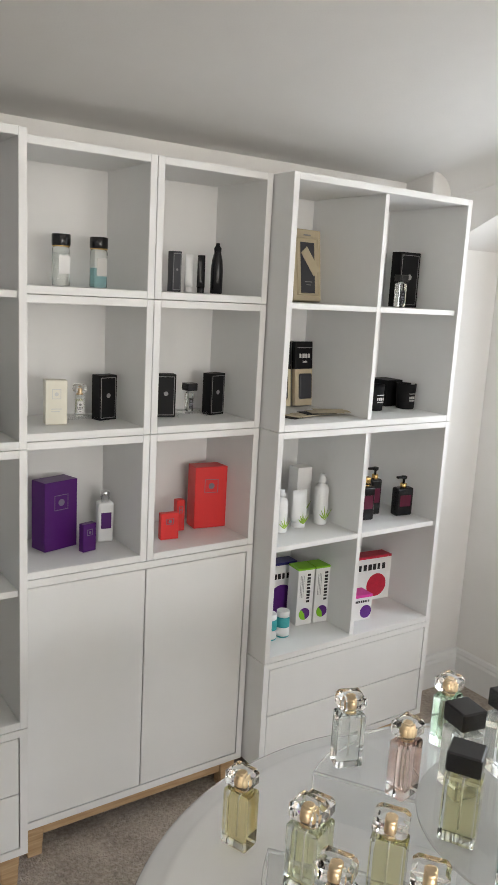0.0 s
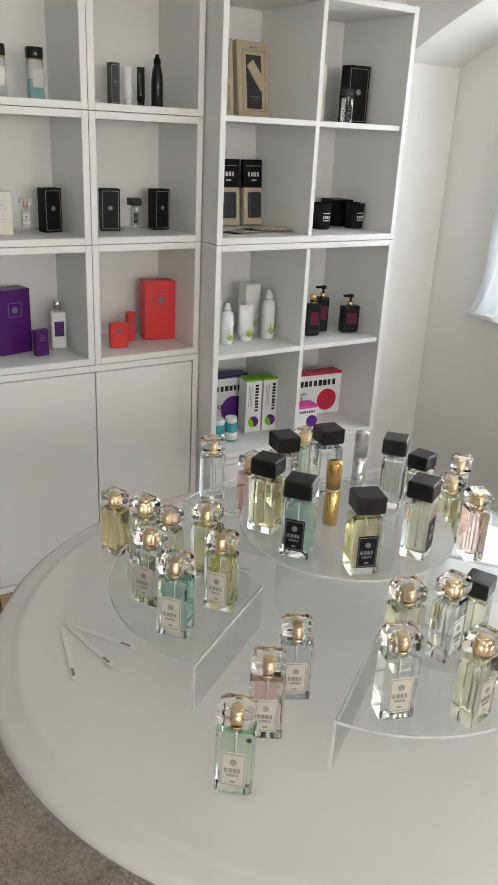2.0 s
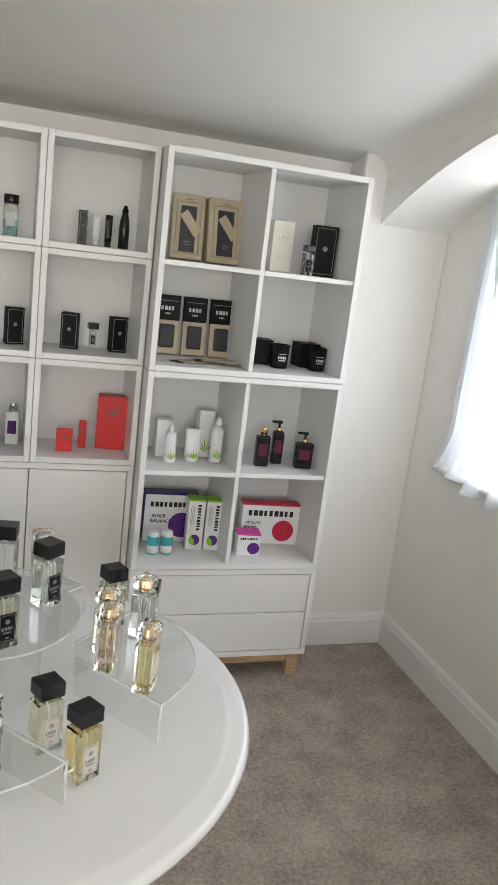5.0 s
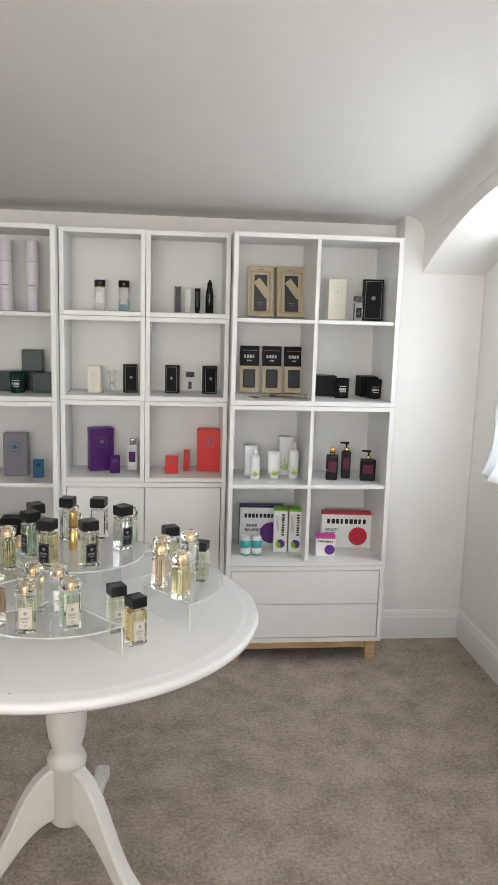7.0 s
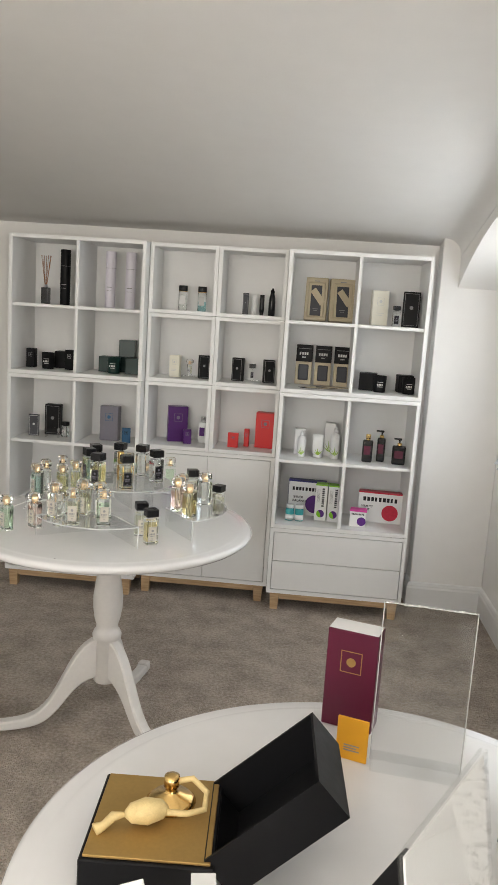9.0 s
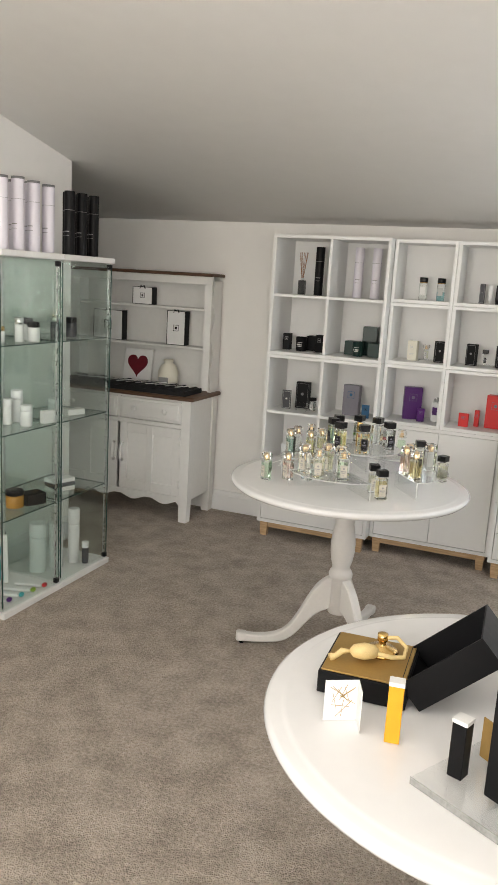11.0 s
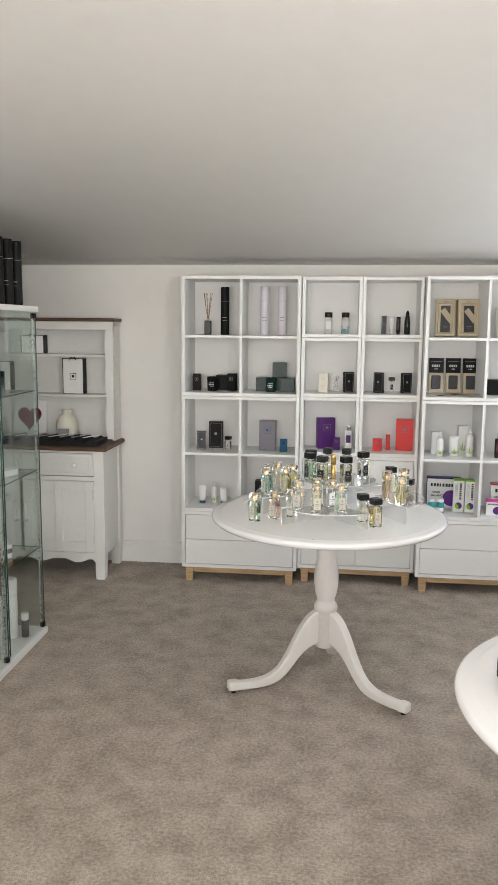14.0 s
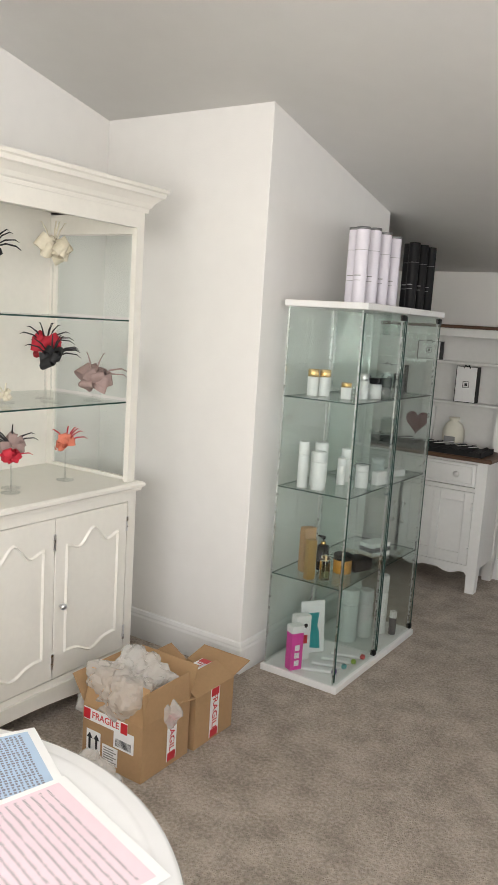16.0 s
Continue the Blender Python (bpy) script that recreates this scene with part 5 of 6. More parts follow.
for i, (x, y, a) in enumerate(((0.372, 0.586, -72), (0.403, 0.588, -50), (0.424, 0.600, -28))):
    st = solid("test_strip", box(-0.0035, 0.0035, -0.06, 0.06, 0, 0.0008), WHITE, pose(x, y, TOP + 0.0005 + 0.0009 * i, 0, 0, a + 60), "white paper fragrance test strip", "test strip", "fragrance test strips")
    part("printed_mark", box(-0.002, 0.002, -0.052, -0.036, 0.0009, 0.0012), GREY_INK, st)

# ---- second table ----
def gift_case():
    t = thing("gift_case", pose(1.235, -1.145, TOP, 0, 0, 3), "open black gift case with a gold velvet tray", "gift box")
    part("base", box(-0.088, 0.088, -0.095, 0.095, 0.0005, 0.047, 0.002), BLACK, t)
    part("tray", box(-0.083, 0.083, -0.090, 0.090, 0.047, 0.051, 0.001), GOLD_DULL, t, "gold velvet tray")
    q = pose(0.112, 0, 0.0045) @ Matrix.Rotation(radians(-42), 4, "Y")
    lid = part("lid", moved(box(0.0, 0.19, -0.086, 0.086, -0.004, 0.0), q), BLACK, t)
    for d in ((0.0, 0.19, -0.086, -0.082, 0.0, 0.06), (0.0, 0.19, 0.082, 0.086, 0.0, 0.06), (0.0, 0.004, -0.082, 0.082, 0.0, 0.06), (0.186, 0.19, -0.082, 0.082, 0.0, 0.06)):
        part("lid_side", moved(box(*d), q), BLACK, lid)
    f = thing("bulb_atomiser", pose(1.25, -1.115, TOP + 0.0515, 0, 0, 12), "gold perfume atomiser with a squeeze bulb and tassel", "atomiser")
    part("flask", lathe([(0.035, 0.0005), (0.036, 0.004), (0.03, 0.01), (0.012, 0.016), (0.008, 0.02), (0.008, 0.026), (0.011, 0.027), (0.011, 0.042), (0.004, 0.044)], 28), GOLD, f)
    part("bulb", moved(lathe([(0.004, -0.03), (0.013, -0.022), (0.018, 0.0), (0.013, 0.022), (0.004, 0.03)], 20), pose(-0.035, -0.045, 0.019, 0, 90, 10)), BULB, f)
    part("hose", tube([(0.008, 0.0, 0.034), (0.03, 0.002, 0.036), (0.05, -0.01, 0.022), (0.045, -0.035, 0.012), (0.02, -0.046, 0.014), (-0.008, -0.047, 0.018)], 0.0045, 10), BULB, f)
    part("tassel", tube([(-0.062, -0.048, 0.017), (-0.08, -0.05, 0.016), (-0.092, -0.055, 0.006), (-0.104, -0.06, 0.003)], 0.006, 8, [0.003, 0.007, 0.006, 0.009]), BULB, f)


gift_case()
mc = thing("folded_card", pose(1.25, -1.307, TOP, 0, 0, 22), "white marbled card with gold veins standing folded", "card")
part("leaf", moved(box(-0.064, 0.0, -0.0006, 0.0006, 0.0005, 0.082), pose(0, 0, 0, 0, 0, 8)), WHITE, mc)
part("leaf", moved(box(0.0, 0.046, -0.0006, 0.0006, 0.0005, 0.082), pose(0, 0, 0, 0, 0, -90)), WHITE, mc)
rv = random.Random(5)
part("printed_veins", moved(join(*[moved(boxes((-0.017, 0.017, -0.0012, -0.0007, -0.0004, 0.0004)), pose(rv.uniform(-0.045, -0.019), 0, rv.uniform(0.02, 0.062), 0, rv.uniform(-85, 85), 0)) for _ in range(14)]), pose(0, 0, 0, 0, 0, 8)), GOLD_DULL, mc)
carton("fragrance_box", 1.326, -1.343, TOP, 0.027, 0.022, 0.118, AMBER_CARD, "slim amber fragrance carton", turn=8, top=WHITE)
carton("fragrance_box", 1.525, -0.745, TOP, 0.095, 0.05, 0.19, BURGUNDY, "burgundy fragrance carton with a gold emblem", motif=("label", GOLD_DULL), turn=-18, top=None)
solid("carton_top", box(-0.046, 0.046, -0.024, 0.024, 0, 0.0012), WHITE, pose(1.525, -0.745, TOP + 0.1905, 0, 0, -18), "white paper slip on the burgundy carton", "paper slip")
carton("gift_card", 1.522, -0.872, TOP, 0.055, 0.004, 0.078, AMBER_CARD, "amber gift card leaning upright", turn=-18, lines=3)
# clear stand with a notice sheet
sg = thing("sign_stand", pose(1.607, -1.439, TOP, 0, 0, 0), "clear acrylic sign stand with a blank white sheet", "sign stand")
qa = Matrix.Rotation(radians(60), 4, "Z")
part("base_plate", moved(box(-0.125, 0.125, -0.01, 0.19, 0.0005, 0.014, 0.002), qa), ACRYLIC, sg)
part("base_edge", moved(boxes((-0.125, 0.125, -0.0105, -0.0098, 0.0005, 0.014), (-0.1256, -0.125, -0.01, 0.19, 0.0005, 0.014)), qa), ACRYLIC_CUT, sg)
part("sheet", moved(box(-0.105, 0.105, -0.0012, 0.0012, 0.0145, 0.3), qa @ pose(0, 0, 0, -9)), WHITE, sg, "blank white printed sheet")
part("holder", moved(boxes((-0.109, 0.109, -0.0045, -0.0022, 0.0145, 0.304), (-0.109, 0.109, 0.0022, 0.0045, 0.0145, 0.304)), qa @ pose(0, 0, 0, -9)), ACRYLIC, sg)
for ob in sg.children:
    ob.visible_shadow = ob.name.startswith("sheet")
carton("fragrance_box", 1.537, -1.430, TOP + 0.0142, 0.05, 0.075, 0.205, BLACK, "tall black fragrance carton on clear base", turn=-33, top=None)
carton("lipstick_box", 1.450, -1.414, TOP + 0.0142, 0.026, 0.026, 0.104, BLACK, "slim black lipstick carton", turn=-20, top=WHITE)
carton("gift_card", 1.497, -1.355, TOP + 0.0142, 0.05, 0.003, 0.075, GOLD_DULL, "small bronze gift card", turn=-40)
SPECK = mat("speckled_card", (0.74, 0.73, 0.71), 0.5, var=0.02)
sn = SPECK.node_tree.nodes
vo, tcx, rp = sn.new("ShaderNodeTexNoise"), sn.new("ShaderNodeTexCoord"), sn.new("ShaderNodeValToRGB")
vo.inputs["Scale"].default_value, vo.inputs["Detail"].default_value = 130.0, 5
rp.color_ramp.elements[0].position, rp.color_ramp.elements[1].position = 0.40, 0.46
rp.color_ramp.elements[0].color, rp.color_ramp.elements[1].color = (0.05, 0.045, 0.04, 1), (0.76, 0.75, 0.73, 1)
SPECK.node_tree.links.new(tcx.outputs["Object"], vo.inputs["Vector"])
SPECK.node_tree.links.new(vo.outputs["Fac"], rp.inputs[0])
SPECK.node_tree.links.new(rp.outputs[0], sn["Principled BSDF"].inputs["Base Color"])
bk = thing("gift_box", pose(1.765, -1.245, TOP, 0, 0, 33), "white gift carton with black speckled print", "gift box")
part("carton", box(-0.07, 0.07, -0.03, 0.03, 0.0005, 0.30, 0.0015), SPECK, bk)
part("printed_panel", box(-0.058, 0.066, -0.0315, -0.0305, 0.02, 0.27), WHITE, bk)
part("printed_lines", boxes(*[(-0.04, 0.055, -0.0322, -0.0316, 0.08 + 0.0075 * i, 0.0825 + 0.0075 * i) for i in range(20)]), PALE_INK, bk)
part("barcode", boxes(*[(0.02 + 0.004 * i, 0.0222 + 0.004 * i, -0.0322, -0.0316, 0.04, 0.06) for i in range(6)]), INK, bk)
bk2 = carton("gift_box", 1.79, -1.05, TOP, 0.13, 0.05, 0.30, SPECK, "grey gift carton with black speckled print", turn=38)
ah = thing("sign_stand", pose(1.63, -0.88, TOP, 0, 0, -8), "tall clear acrylic sheet holder", "sign stand")
part("holder", boxes((-0.075, 0.075, -0.0015, 0.0015, 0.006, 0.29), (-0.075, 0.075, -0.03, 0.03, 0.0005, 0.006)), ACRYLIC, ah)
part("holder_edge", boxes((-0.0765, -0.075, -0.002, 0.002, 0.006, 0.29), (0.075, 0.0765, -0.002, 0.002, 0.006, 0.29), (-0.0765, 0.0765, -0.002, 0.002, 0.29, 0.2915)), ACRYLIC_EDGE, ah)
for ob in ah.children:
    ob.visible_shadow = False

# ---- third table: printed sheets ----
def printed_sheet(x, y, z, w, h, turn, material, label, rows_n, grid):
    t = thing("printed_sheet", pose(x, y, z, 0, 0, turn), label, "paper sheet", "printed sheets")
    part("paper", box(-w / 2, w / 2, -h / 2, h / 2, 0.0003, 0.001), WHITE, t)
    part("printed_panel", box(-w * 0.46, w * 0.46, -h * 0.42, h * 0.42, 0.001, 0.0012), material, t)
    rng = random.Random(rows_n)
    bm = bmesh.new()
    for i in range(rows_n):
        yy = -h * 0.38 + h * 0.74 * i / rows_n
        xx = -w * 0.43
        while xx < w * 0.42:
            l = rng.uniform(0.002, 0.006)
            if grid or rng.random() > 0.12:
                add_box(bm, xx, xx + (0.0018 if not grid else 0.0045), yy, yy + l * 0.8 + 0.001, 0.0012, 0.0014)
            xx += 0.0036 if not grid else 0.0075
    part("printed_bars", bm, GREY_INK if not grid else MAUVE, t)


printed_sheet(-0.095, -2.10, TOP + 0.0015, 0.297, 0.21, -14, PAPER_PINK, "pink printed price sheet lying on the table", 11, False)
printed_sheet(-0.30, -2.03, TOP, 0.25, 0.19, -26, PAPER_BLUE, "blue printed table sheet lying on the table", 18, True)
solid("paper_sheet", box(-0.11, 0.11, -0.15, 0.15, 0, 0.0006), WHITE, pose(-0.17, -2.22, TOP + 0.0001, 0, 0, 40), "plain white paper sheet lying on the table", "paper sheet")

# ---- tubes on the glass cabinets, goods inside ----
for i in range(7):
    round_box("gift_tube", -0.775 - 0.06 * (i % 2), 0.14 + 0.054 * i, 1.6355, 0.028, 0.305 + 0.004 * (i % 3), LILAC, "tall white lilac cardboard gift tube", band=GREY_INK, cap=CHROME_DARK)
for i in range(6):
    round_box("gift_tube", -0.715 - 0.045 * (i % 2), 0.545 + 0.05 * i, 1.6355, 0.025, 0.29, BLACK, "tall black cardboard gift tube", band=GREY_INK)

GS = (1.2355, 0.8455, 0.4555, 0.0325)


def jar(x, y, z, r, h, body, lid, label):
    t = thing("cosmetic_jar", pose(x, y, z), label, "jar", "cosmetics in the glass cabinet")
    part("body", lathe([(r * 0.92, 0.0005), (r, 0.003), (r, h * 0.68), (r * 0.9, h * 0.72)], 20), body, t)
    part("lid", lathe([(r * 0.95, h * 0.72), (r, h * 0.74), (r, h - 0.002), (r * 0.9, h)], 20), lid, t)


for x, y, r, h, b, l, n in ((-0.95, 0.13, 0.024, 0.115, WHITE_PLASTIC, GOLD, "white bottle with a gold cap"), (-0.915, 0.17, 0.024, 0.115, WHITE_PLASTIC, GOLD, "white bottle with a gold cap"), (-0.80, 0.15, 0.022, 0.07, WHITE_PLASTIC, GOLD, "small white bottle with a gold cap"), (-0.76, 0.235, 0.02, 0.11, WHITE_PLASTIC, SILVER, "white bottle with a silver cap"),
                            (-0.74, 0.31, 0.027, 0.09, WHITE_PLASTIC, BLACK, "white bottle with a black cap"), (-0.82, 0.36, 0.03, 0.10, WHITE_PLASTIC, GREY_BOX, "white bottle with a dark cap"), (-0.80, 0.56, 0.026, 0.11, GREY_BOX, SILVER, "grey bottle with a silver cap"), (-0.78, 0.66, 0.026, 0.10, GREY_BOX, BLACK, "grey bottle with a black cap")):
    jar(x, y, GS[0], r, h, b, l, n)
for x, y, r, h in ((-0.93, 0.06, 0.022, 0.20), (-0.86, 0.075, 0.03, 0.165), (-0.91, 0.14, 0.025, 0.15), (-0.93, 0.22, 0.03, 0.18), (-0.84, 0.25, 0.02, 0.12), (-0.75, 0.27, 0.028, 0.10), (-0.86, 0.34, 0.028, 0.15), (-0.80, 0.55, 0.03, 0.09)):
    jar(x, y, GS[1], r, h, WHITE_PLASTIC, WHITE_PLASTIC, "plain white lotion bottle with a white cap")
carton("price_card", -0.72, 0.40, GS[1], 0.085, 0.03, 0.06, WHITE, "white price card standing on the glass shelf", turn=80)
carton("care_carton", -0.76, 0.66, GS[1], 0.10, 0.05, 0.03, WHITE, "low white card carton", turn=70)
carton("fragrance_box", -0.855, 0.05, GS[2], 0.04, 0.03, 0.175, GOLD_DULL, "slim golden cosmetic carton", turn=60)
carton("fragrance_box", -0.92, 0.135, GS[2], 0.06, 0.04, 0.20, KRAFT, "brown card cosmetic carton", turn=60)
flat_bottle(-0.80, 0.085, GS[2], 0.04, 0.03, 0.085, "amber", "gold", "amber oil bottle with a dropper", 50)
pump_bottle("pump_bottle", -0.87, 0.19, GS[2], 0.045, 0.035, 0.12, BLACK, "black pump bottle with a gold collar", GOLD, BLACK_GLOSS, GREY_BOX)
jar(-0.79, 0.235, GS[2], 0.042, 0.085, ORANGE_LIQ, BLACK, "amber jar with a black lid")
carton("gift_box", -0.76, 0.33, GS[2], 0.10, 0.08, 0.055, BLACK, "low black card gift carton", turn=70)
for i in range(3):
    carton("soap_carton", -0.80, 0.60, GS[2] + 0.022 * i, 0.13, 0.08, 0.021, WHITE if i != 1 else GREY_BOX, "flat carton in a low stack", turn=70)
pk = carton("care_carton", -0.90, 0.05, GS[3], 0.06, 0.045, 0.20, PINK, "bright pink care carton with white icons", turn=62)
part("printed_icons", boxes(*[(-0.012, 0.012, -0.0238, -0.0228, 0.02 + 0.035 * i, 0.045 + 0.035 * i) for i in range(3)]), WHITE, pk)
part("white_top", box(-0.0305, 0.0305, -0.023, 0.023, 0.17, 0.201), WHITE, pk)
pk = carton("care_carton", -0.93, 0.155, GS[3], 0.075, 0.045, 0.21, WHITE, "white care carton with red print", turn=58)
part("printed_mark", boxes((0.0, 0.022, -0.0238, -0.0228, 0.08, 0.12)), TAPE_RED, pk)
part("printed_disc", moved(lathe([(0.01, 0), (0.01, 0.0006)], 16), pose(0.01, -0.0232, 0.165, 90)), INK, pk)
pk = thing("sachet", pose(-0.915, 0.25, GS[3], -6, 0, 55), "white sachet with a teal printed shape", "sachet")
part("pouch", box(-0.06, 0.06, -0.006, 0.006, 0.001, 0.245, 0.004), WHITE_PLASTIC, pk)
part("printed_shape", prism([(-0.03, 0.03), (0.035, 0.02), (0.03, 0.1), (0.02, 0.13), (0.03, 0.19), (-0.025, 0.19), (-0.02, 0.13), (-0.035, 0.09)], -0.0075, -0.0062), TEAL_PRINT, pk)
for i, cm in enumerate((VIOLET, TEAL_PRINT, GREEN_PRINT, TAPE_RED)):
    tb = thing("cream_tube", pose(-0.80 + 0.01 * i, 0.10 + 0.075 * i, GS[3] + 0.001, 0, 0, 18), "flat white cream tube with a coloured cap", "tube", "flat cream tubes")
    part("tube_body", box(-0.075, 0.06, -0.022, 0.022, 0.0005, 0.014, 0.005), WHITE_PLASTIC, tb)
    part("cap", box(0.06, 0.082, -0.014, 0.014, 0.0005, 0.018, 0.005), cm, tb)
for x, y, r, h in ((-0.86, 0.50, 0.042, 0.26), (-0.82, 0.60, 0.036, 0.24), (-0.78, 0.70, 0.03, 0.30)):
    jar(x, y, GS[3], r, h, WHITE_PLASTIC, WHITE_PLASTIC, "large white lotion bottle on the cabinet base")
jar(-0.72, 0.72, GS[3], 0.018, 0.12, GREY_BOX, WHITE_PLASTIC, "small dark bottle with a white cap")

# ---- dresser goods ----
def paper_bag(x, y, z, w, d, h, label):
    t = thing("paper_bag", pose(x, y, z), label, "gift bag", "white gift bags")
    part("bag_body", prism([(-w / 2, 0.0005), (w / 2, 0.0005), (w / 2, h), (-w / 2, h)], -d / 2, d / 2), WHITE, t)
    e = 0.0035
    part("black_edging", boxes((-w / 2 - 0.0008, -w / 2 + e, -d / 2 - 0.0008, d / 2, 0.0005, h), (w / 2 - e, w / 2 + 0.0008, -d / 2 - 0.0008, d / 2 + 0.0008, 0.0005, h), (-w / 2 + e, w / 2 - e, -d / 2 - 0.0008, -d / 2, 0.0005, e), (-w / 2 + e, w / 2 - e, -d / 2 - 0.0008, -d / 2, h - e, h)), BLACK, t)
    part("bow", join(tube([(-0.02, -d / 2, h - 0.012), (-0.012, -d / 2 - 0.003, h + 0.008), (0.0, -d / 2 - 0.003, h - 0.002)], 0.004, 6), tube([(0.02, -d / 2, h - 0.012), (0.012, -d / 2 - 0.003, h + 0.008), (0.0, -d / 2 - 0.003, h - 0.002)], 0.004, 6)), BLACK, t)
    s = min(w, h) * 0.15
    part("printed_emblem", boxes((-s, s, -d / 2 - 0.001, -d / 2 - 0.0004, h * 0.5 - s, h * 0.5 - s + 0.003), (-s, s, -d / 2 - 0.001, -d / 2 - 0.0004, h * 0.5 + s - 0.003, h * 0.5 + s), (-s, -s + 0.003, -d / 2 - 0.001, -d / 2 - 0.0004, h * 0.5 - s, h * 0.5 + s), (s - 0.003, s, -d / 2 - 0.001, -d / 2 - 0.0004, h * 0.5 - s, h * 0.5 + s), (-s * 0.4, s * 0.4, -d / 2 - 0.001, -d / 2 - 0.0004, h * 0.5 - s * 0.4, h * 0.5 + s * 0.4)), INK, t)


paper_bag(-1.145, 2.01, 1.3685, 0.15, 0.06, 0.115, "small white gift bag with black edging and bow")
paper_bag(-0.885, 2.01, 1.1165, 0.135, 0.06, 0.225, "tall white gift bag with black edging and bow")
paper_bag(-1.41, 2.01, 1.1165, 0.23, 0.06, 0.20, "large white gift bag with black edging and bow")
hb = thing("heart_canvas", pose(-1.20, 2.03, 0.8265, -8), "white canvas with a dark red heart", "canvas")
part("canvas", box(-0.11, 0.11, -0.01, 0.01, 0.001, 0.24, 0.002), WHITE, hb)
hp = [(0.078 * math.sin(a) ** 3, 0.13 + 0.0052 * (13 * math.cos(a) - 5 * math.cos(2 * a) - 2 * math.cos(3 * a) - math.cos(4 * a))) for a in [2 * math.pi * k / 40 for k in range(40)]]
part("heart", prism(hp, -0.016, -0.0102), HEART, hb, "dark red textured heart")
vs = thing("vase", pose(-0.935, 1.99, 0.8265), "cream round lidded vase with a label", "vase")
part("vase_body", lathe([(0.05, 0.0005), (0.06, 0.01), (0.07, 0.06), (0.068, 0.11), (0.05, 0.15), (0.03, 0.165), (0.03, 0.175), (0.034, 0.178), (0.034, 0.19), (0.0, 0.192)], 28), CREAM_CARD, vs)
part("vase_label", box(-0.035, 0.035, -0.072, -0.064, 0.02, 0.075, 0.002), GREY_INK, vs)
cl = thing("display_cloth", pose(-1.135, 1.835, 0.8265), "ridged black cloth display pad", "display pad")
n = 46
ridge = [(-0.5, 0.0)] + [(-0.5 + i / n * 0.98, 0.032 + 0.009 * math.sin(i * 1.9) + 0.006 * math.sin(i * 0.7)) for i in range(n + 1)] + [(0.48, 0.0)]
part("pad", prism(ridge, -0.145, 0.1), BLACK_CLOTH, cl)
for i in range(13):
    lx = -0.44 + 0.072 * i
    solid("fragrance_stick", box(-0.005, 0.005, -0.085, 0.085, 0, 0.004, 0.001), SILVER if i % 3 else WHITE, pose(-1.135 + lx, 1.81, 0.8735, 0, 0, -24), "slim silver sample vial on the black pad", "sample vial", "sample vials")

# ---- hair ornaments in the cupboard ----
def fascinator(x, y, z, s, mats, label, stand=0.06, feathers=9, loops=12, seed=1):
    """A hair ornament of net loops and curled feathers on a small clear stand."""
    t = thing("fascinator", pose(x, y, z), label, "fascinator", "hair ornaments")
    rng = random.Random(seed)
    part("stand", join(lathe([(0.035, 0.0005), (0.035, 0.003), (0.003, 0.005), (0.003, stand)], 16)), ACRYLIC, t)
    bm = bmesh.new()
    c = Vector((0, 0, stand + s * 0.35))
    for _ in range(loops):
        d = Vector((rng.uniform(-0.7, 1), rng.uniform(-1, 1), rng.uniform(-0.5, 0.9))).normalized()
        u = d.cross(Vector((rng.random(), rng.random(), rng.random() + 0.2))).normalized()
        prev = None
        w = s * rng.uniform(0.14, 0.26)
        ln = s * rng.uniform(0.4, 0.62)
        for k in range(11):
            a = 2 * math.pi * k / 10
            p = c + d * ln * 0.5 * (1 - math.cos(a)) + u * ln * 0.3 * math.sin(a)
            q = u.cross(d).normalized() * w * (0.4 + 0.6 * math.sin(a / 2))
            cur = (bm.verts.new(p - q), bm.verts.new(p + q))
            if prev:
                bm.faces.new((prev[0], prev[1], cur[1], cur[0])).smooth = True
            prev = cur
    part("net_petals", bm, mats[0], t)
    fs = []
    for i in range(feathers):
        a = rng.uniform(0, 2 * math.pi)
        o = Vector((0.5 * math.cos(a), math.cos(a), abs(math.sin(a)) * 0.9 + 0.1)) * s
        o.y = math.cos(a) * s
        fs.append(tube([c, c + o * 0.5 + Vector((0, 0, s * 0.12)), c + o * 0.85 + Vector((0, 0, s * 0.02)), c + o * 1.02 + Vector((0, 0, -s * 0.14))], 0.002, 5, [0.0022, 0.003, 0.0022, 0.0007]))
    if fs:
        part("feathers", join(*fs), mats[1], t)


NET_IVORY = mat("ivory_net", (0.72, 0.66, 0.52), 0.8, var=0.1)
NET_RED = mat("red_net", (0.50, 0.02, 0.04), 0.7, var=0.2)
NET_BLACK = mat("black_net", (0.02, 0.02, 0.022), 0.7, var=0.2)
NET_MAUVE = mat("dusky_pink_net", (0.36, 0.26, 0.24), 0.8, var=0.15)
NET_CORAL = mat("coral_net", (0.72, 0.22, 0.14), 0.7, var=0.2)
S2, S1, S0 = 1.5103, 1.1903, 0.8655
fascinator(-1.62, -0.74, S2, 0.13, (NET_IVORY, NET_IVORY), "ivory fabric flower hair ornament", 0.19, 4, 18, 3)
fascinator(-1.62, -1.02, S2, 0.09, (NET_BLACK, NET_BLACK), "black feather hair ornament", 0.19, 8, 8, 9)
fascinator(-1.66, -0.73, S1, 0.10, (NET_RED, NET_BLACK), "red net hair ornament with black feathers", 0.17, 9, 12, 4)
fascinator(-1.55, -0.80, S1, 0.10, (NET_BLACK, NET_BLACK), "black net hair ornament with curled feathers", 0.13, 10, 8, 5)
fascinator(-1.52, -0.61, S1, 0.13, (NET_MAUVE, NET_MAUVE), "dusky pink net hair ornament with loops", 0.03, 5, 22, 6)
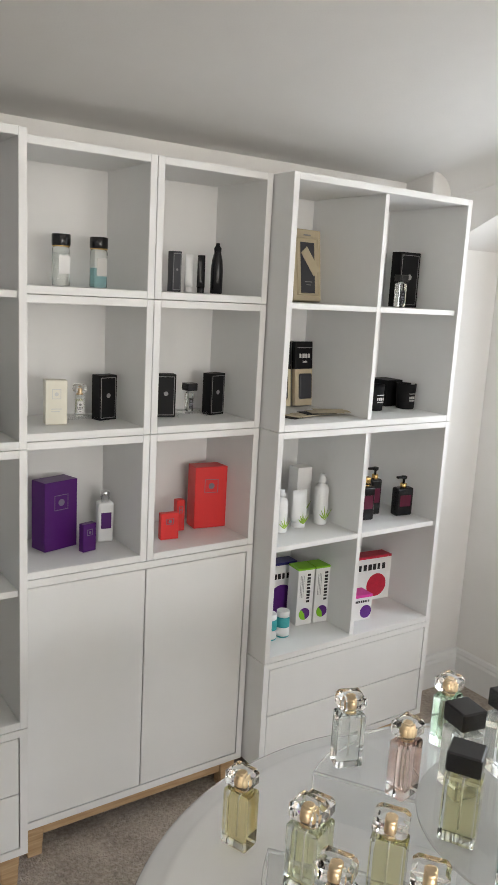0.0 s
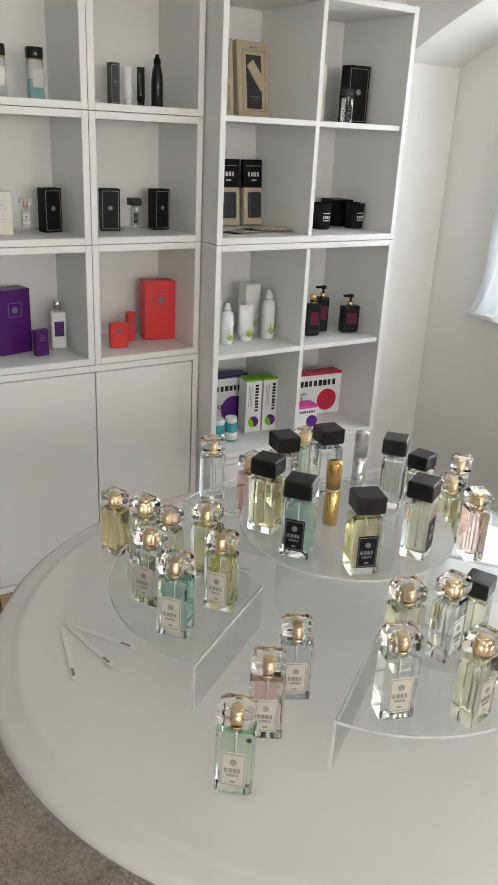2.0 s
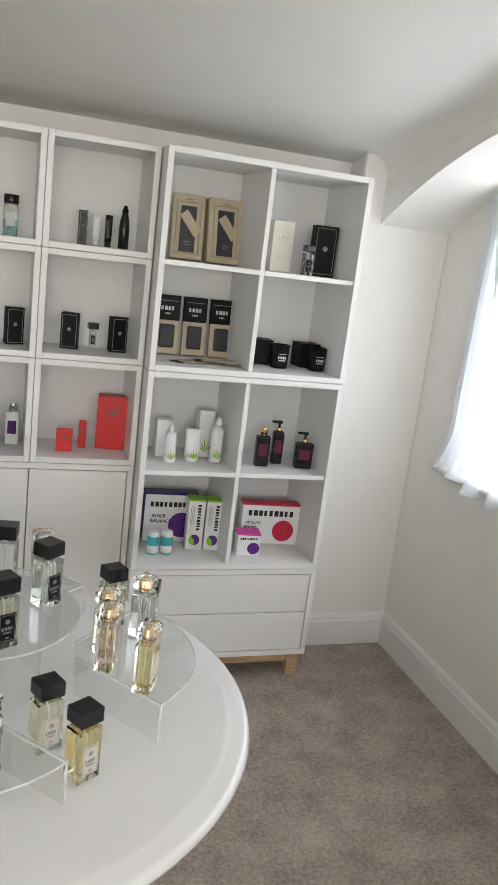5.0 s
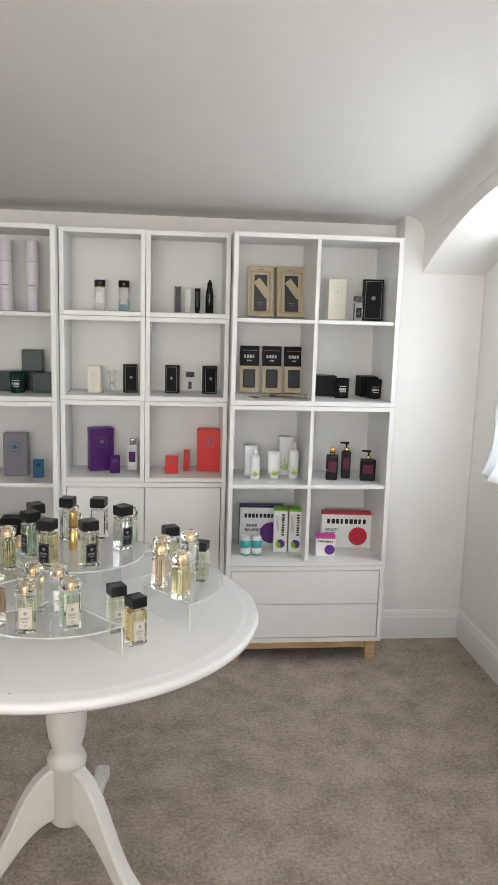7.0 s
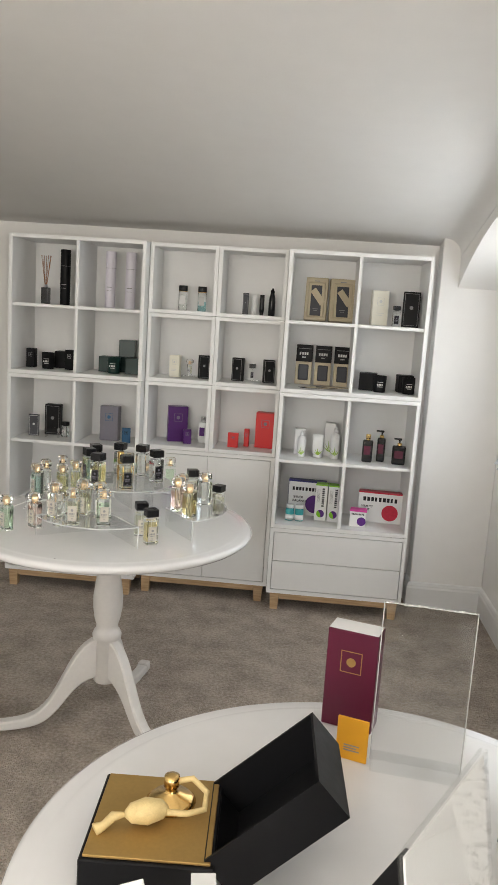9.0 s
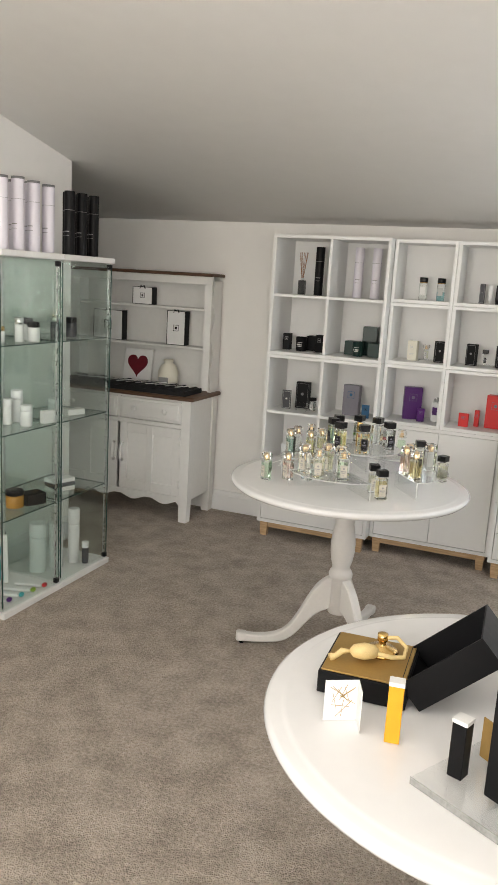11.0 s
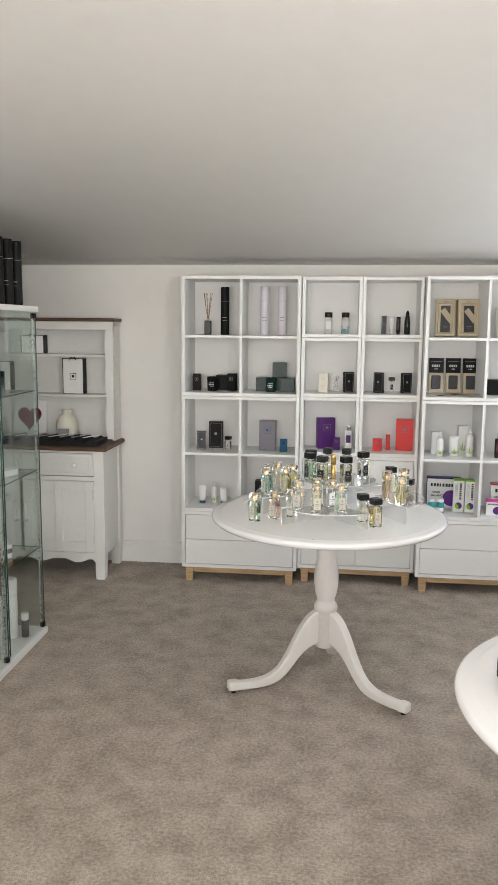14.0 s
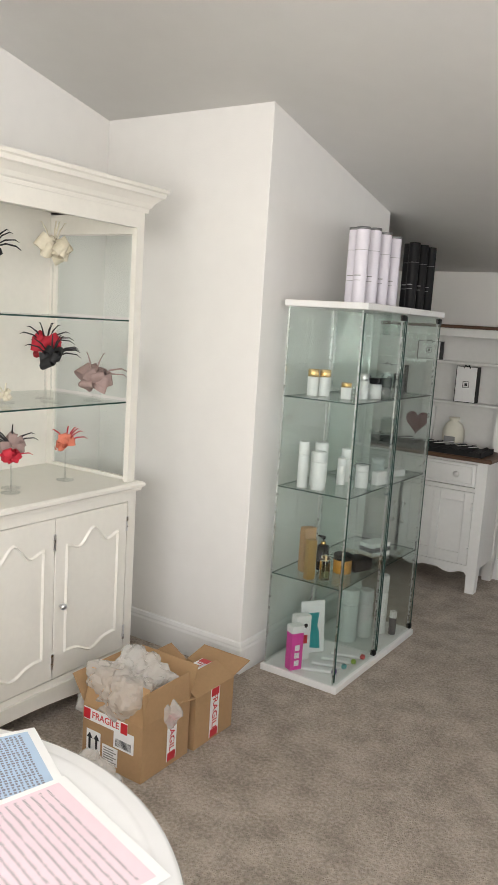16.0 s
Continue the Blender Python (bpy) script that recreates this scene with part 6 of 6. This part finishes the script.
fascinator(-1.60, -0.97, S1, 0.05, (NET_IVORY, NET_IVORY), "small ivory hair ornament", 0.01, 2, 10, 8)
fascinator(-1.60, -0.67, S0, 0.08, (NET_CORAL, NET_RED), "coral flower hair ornament with red feathers", 0.12, 7, 12, 7)
fascinator(-1.62, -0.92, S0, 0.09, (NET_MAUVE, NET_BLACK), "grey mauve hair ornament with dark feathers", 0.13, 8, 12, 11)
fascinator(-1.56, -0.97, S0, 0.07, (NET_RED, NET_RED), "red flower hair ornament", 0.10, 3, 10, 12)


# ---- cardboard boxes and polythene ----
def fragile_tape(parent, m, l, w):
    part("tape", moved(box(-l / 2, l / 2, -0.0008, -0.0002, -w / 2, w / 2), m), WHITE, parent, "white parcel tape with red print")
    part("tape_print", moved(boxes((-l / 2, -l / 2 + 0.03, -0.0014, -0.0009, -w * 0.42, w * 0.42), (l / 2 - 0.03, l / 2, -0.0014, -0.0009, -w * 0.42, w * 0.42)), m), TAPE_RED, parent)
    words("FRAGILE", w * 0.75, TAPE_RED, parent, m @ pose(0, -0.0012, 0), bold=0.0006)


def carton_open(x, y, turn, w, d, h, label, flaps, name="cardboard_box"):
    """A slotted carton with its top flaps open by the given angles."""
    t = thing(name, pose(x, y, 0, 0, 0, turn), label, "cardboard box", "delivery boxes")
    k = 0.004
    for d6 in ((-w / 2, w / 2, -d / 2, -d / 2 + k, 0.001, h), (-w / 2, w / 2, d / 2 - k, d / 2, 0.001, h), (-w / 2, -w / 2 + k, -d / 2 + k, d / 2 - k, 0.001, h), (w / 2 - k, w / 2, -d / 2 + k, d / 2 - k, 0.001, h)):
        part("carton_wall", box(*d6), KRAFT, t)
    part("carton_base", box(-w / 2 + k, w / 2 - k, -d / 2 + k, d / 2 - k, 0.001, 0.005), KRAFT, t)
    for side, ang in flaps:
        ln, wd = (d / 2, w) if side in ("front", "back") else (w / 2 * 0.8, d)
        f = box(-wd / 2 + 0.003, wd / 2 - 0.003, -0.0015, 0.0015, 0.0, ln)
        base = {"front": pose(0, -d / 2 + 0.002, h), "back": pose(0, d / 2 - 0.002, h, 0, 0, 180), "left": pose(-w / 2 + 0.002, 0, h, 0, 0, -90), "right": pose(w / 2 - 0.002, 0, h, 0, 0, 90)}[side]
        part("flap", moved(f, base @ pose(0, 0, 0, ang)), KRAFT, t)
    return t


def crumpled(name, x, y, z, sx, sy, sz, seed, label, material=None):
    rng = random.Random(seed)
    bm = bmesh.new()
    bmesh.ops.create_icosphere(bm, subdivisions=5, radius=1.0)
    off = Vector((seed * 3.7, seed * 1.3, 0))
    for v in bm.verts:
        n1 = noise.noise(v.co * 1.3 + off)
        n2 = abs(noise.noise(v.co * 3.4 + off * 2))
        n3 = abs(noise.noise(v.co * 8.0 + off))
        v.co *= 0.80 + 0.4 * n1 + 0.22 * n2 + 0.07 * n3
        v.co = Vector((v.co.x * sx, v.co.y * sy, max(v.co.z * sz, -sz * 0.55)))
    low = min(v.co.z for v in bm.verts)
    for v in bm.verts:
        v.co.z -= low
    return solid(name, bm, material or POLYBAG, pose(x, y, z), label, "plastic bag", "crumpled polythene")


POLYBAG = bpy.data.materials.new("crumpled_polythene")
POLYBAG.use_nodes = True
pn, pl = POLYBAG.node_tree.nodes, POLYBAG.node_tree.links
pb = pn["Principled BSDF"]
pb.inputs["Base Color"].default_value, pb.inputs["Roughness"].default_value = (0.80, 0.79, 0.76, 1), 0.22
ptr, pmx = pn.new("ShaderNodeBsdfTransparent"), pn.new("ShaderNodeMixShader")
pmx.inputs[0].default_value = 0.42
pl.new(ptr.outputs[0], pmx.inputs[1]), pl.new(pb.outputs[0], pmx.inputs[2]), pl.new(pmx.outputs[0], pn["Material Output"].inputs[0])

cb = carton_open(-1.005, -0.865, 0, 0.27, 0.25, 0.20, "open brown cardboard box with packing polythene", [("front", -14), ("right", -3), ("back", 22), ("left", 35)])
fragile_tape(cb, pose(0.1352, 0.03, 0.105, 0, 0, 90) @ Matrix.Rotation(radians(90), 4, "Y"), 0.17, 0.05)
fragile_tape(cb, pose(-0.03, -0.1252, 0.17, 0, 0, 0), 0.2, 0.045)
part("shipping_label", boxes((0.01, 0.1, -0.1264, -0.1256, 0.09, 0.16)), WHITE, cb, "white shipping label")
part("barcode", boxes(*[(0.02 + 0.005 * i, 0.0225 + 0.005 * i, -0.127, -0.1265, 0.098, 0.125) for i in range(14)]), INK, cb)
part("arrow_label", boxes((-0.115, -0.05, -0.1264, -0.1256, 0.035, 0.115)), WHITE, cb)
part("arrows", join(*[prism([(ax - 0.005, 0.045), (ax + 0.005, 0.045), (ax + 0.005, 0.085), (ax + 0.014, 0.085), (ax, 0.105), (ax - 0.014, 0.085), (ax - 0.005, 0.085)], -0.127, -0.1265) for ax in (-0.1, -0.068)]), INK, cb)
part("address_label", boxes((-0.04, 0.03, -0.1264, -0.1256, 0.02, 0.085)), WHITE, cb)
part("address_print", boxes(*[(-0.034, 0.024 - 0.012 * (i % 2), -0.127, -0.1265, 0.028 + 0.009 * i, 0.032 + 0.009 * i) for i in range(6)]), GREY_INK, cb)
cb2 = carton_open(-0.975, -0.60, 0, 0.23, 0.235, 0.20, "brown cardboard box with a raised flap", [("front", 80), ("back", 78), ("right", -62), ("left", 60)])
fragile_tape(cb2, pose(0.1152, 0.0, 0.105, 0, 0, 90) @ Matrix.Rotation(radians(90), 4, "Y"), 0.19, 0.055)
fragile_tape(cb2, pose(0.0, 0.0, 0.236, -90, 0, 90) @ pose(0, 0, 0), 0.2, 0.05)
crumpled("polythene_bag", -1.03, -0.88, 0.13, 0.19, 0.15, 0.17, 2, "crumpled clear polythene spilling from the box")
crumpled("polythene_bag", -0.95, -1.17, 0.001, 0.13, 0.11, 0.10, 4, "crumpled clear polythene lying on the carpet")
crumpled("polythene_bag", -1.16, -1.26, 0.001, 0.11, 0.10, 0.11, 6, "crumpled clear polythene lying on the carpet")

solid("crumb", lathe([(0.0006, 0), (0.0017, 0.0006), (0.0006, 0.0012)], 8, 1.4), INK, pose(0.695, 0.029, TOP), "tiny black crumb on the table", "crumb")
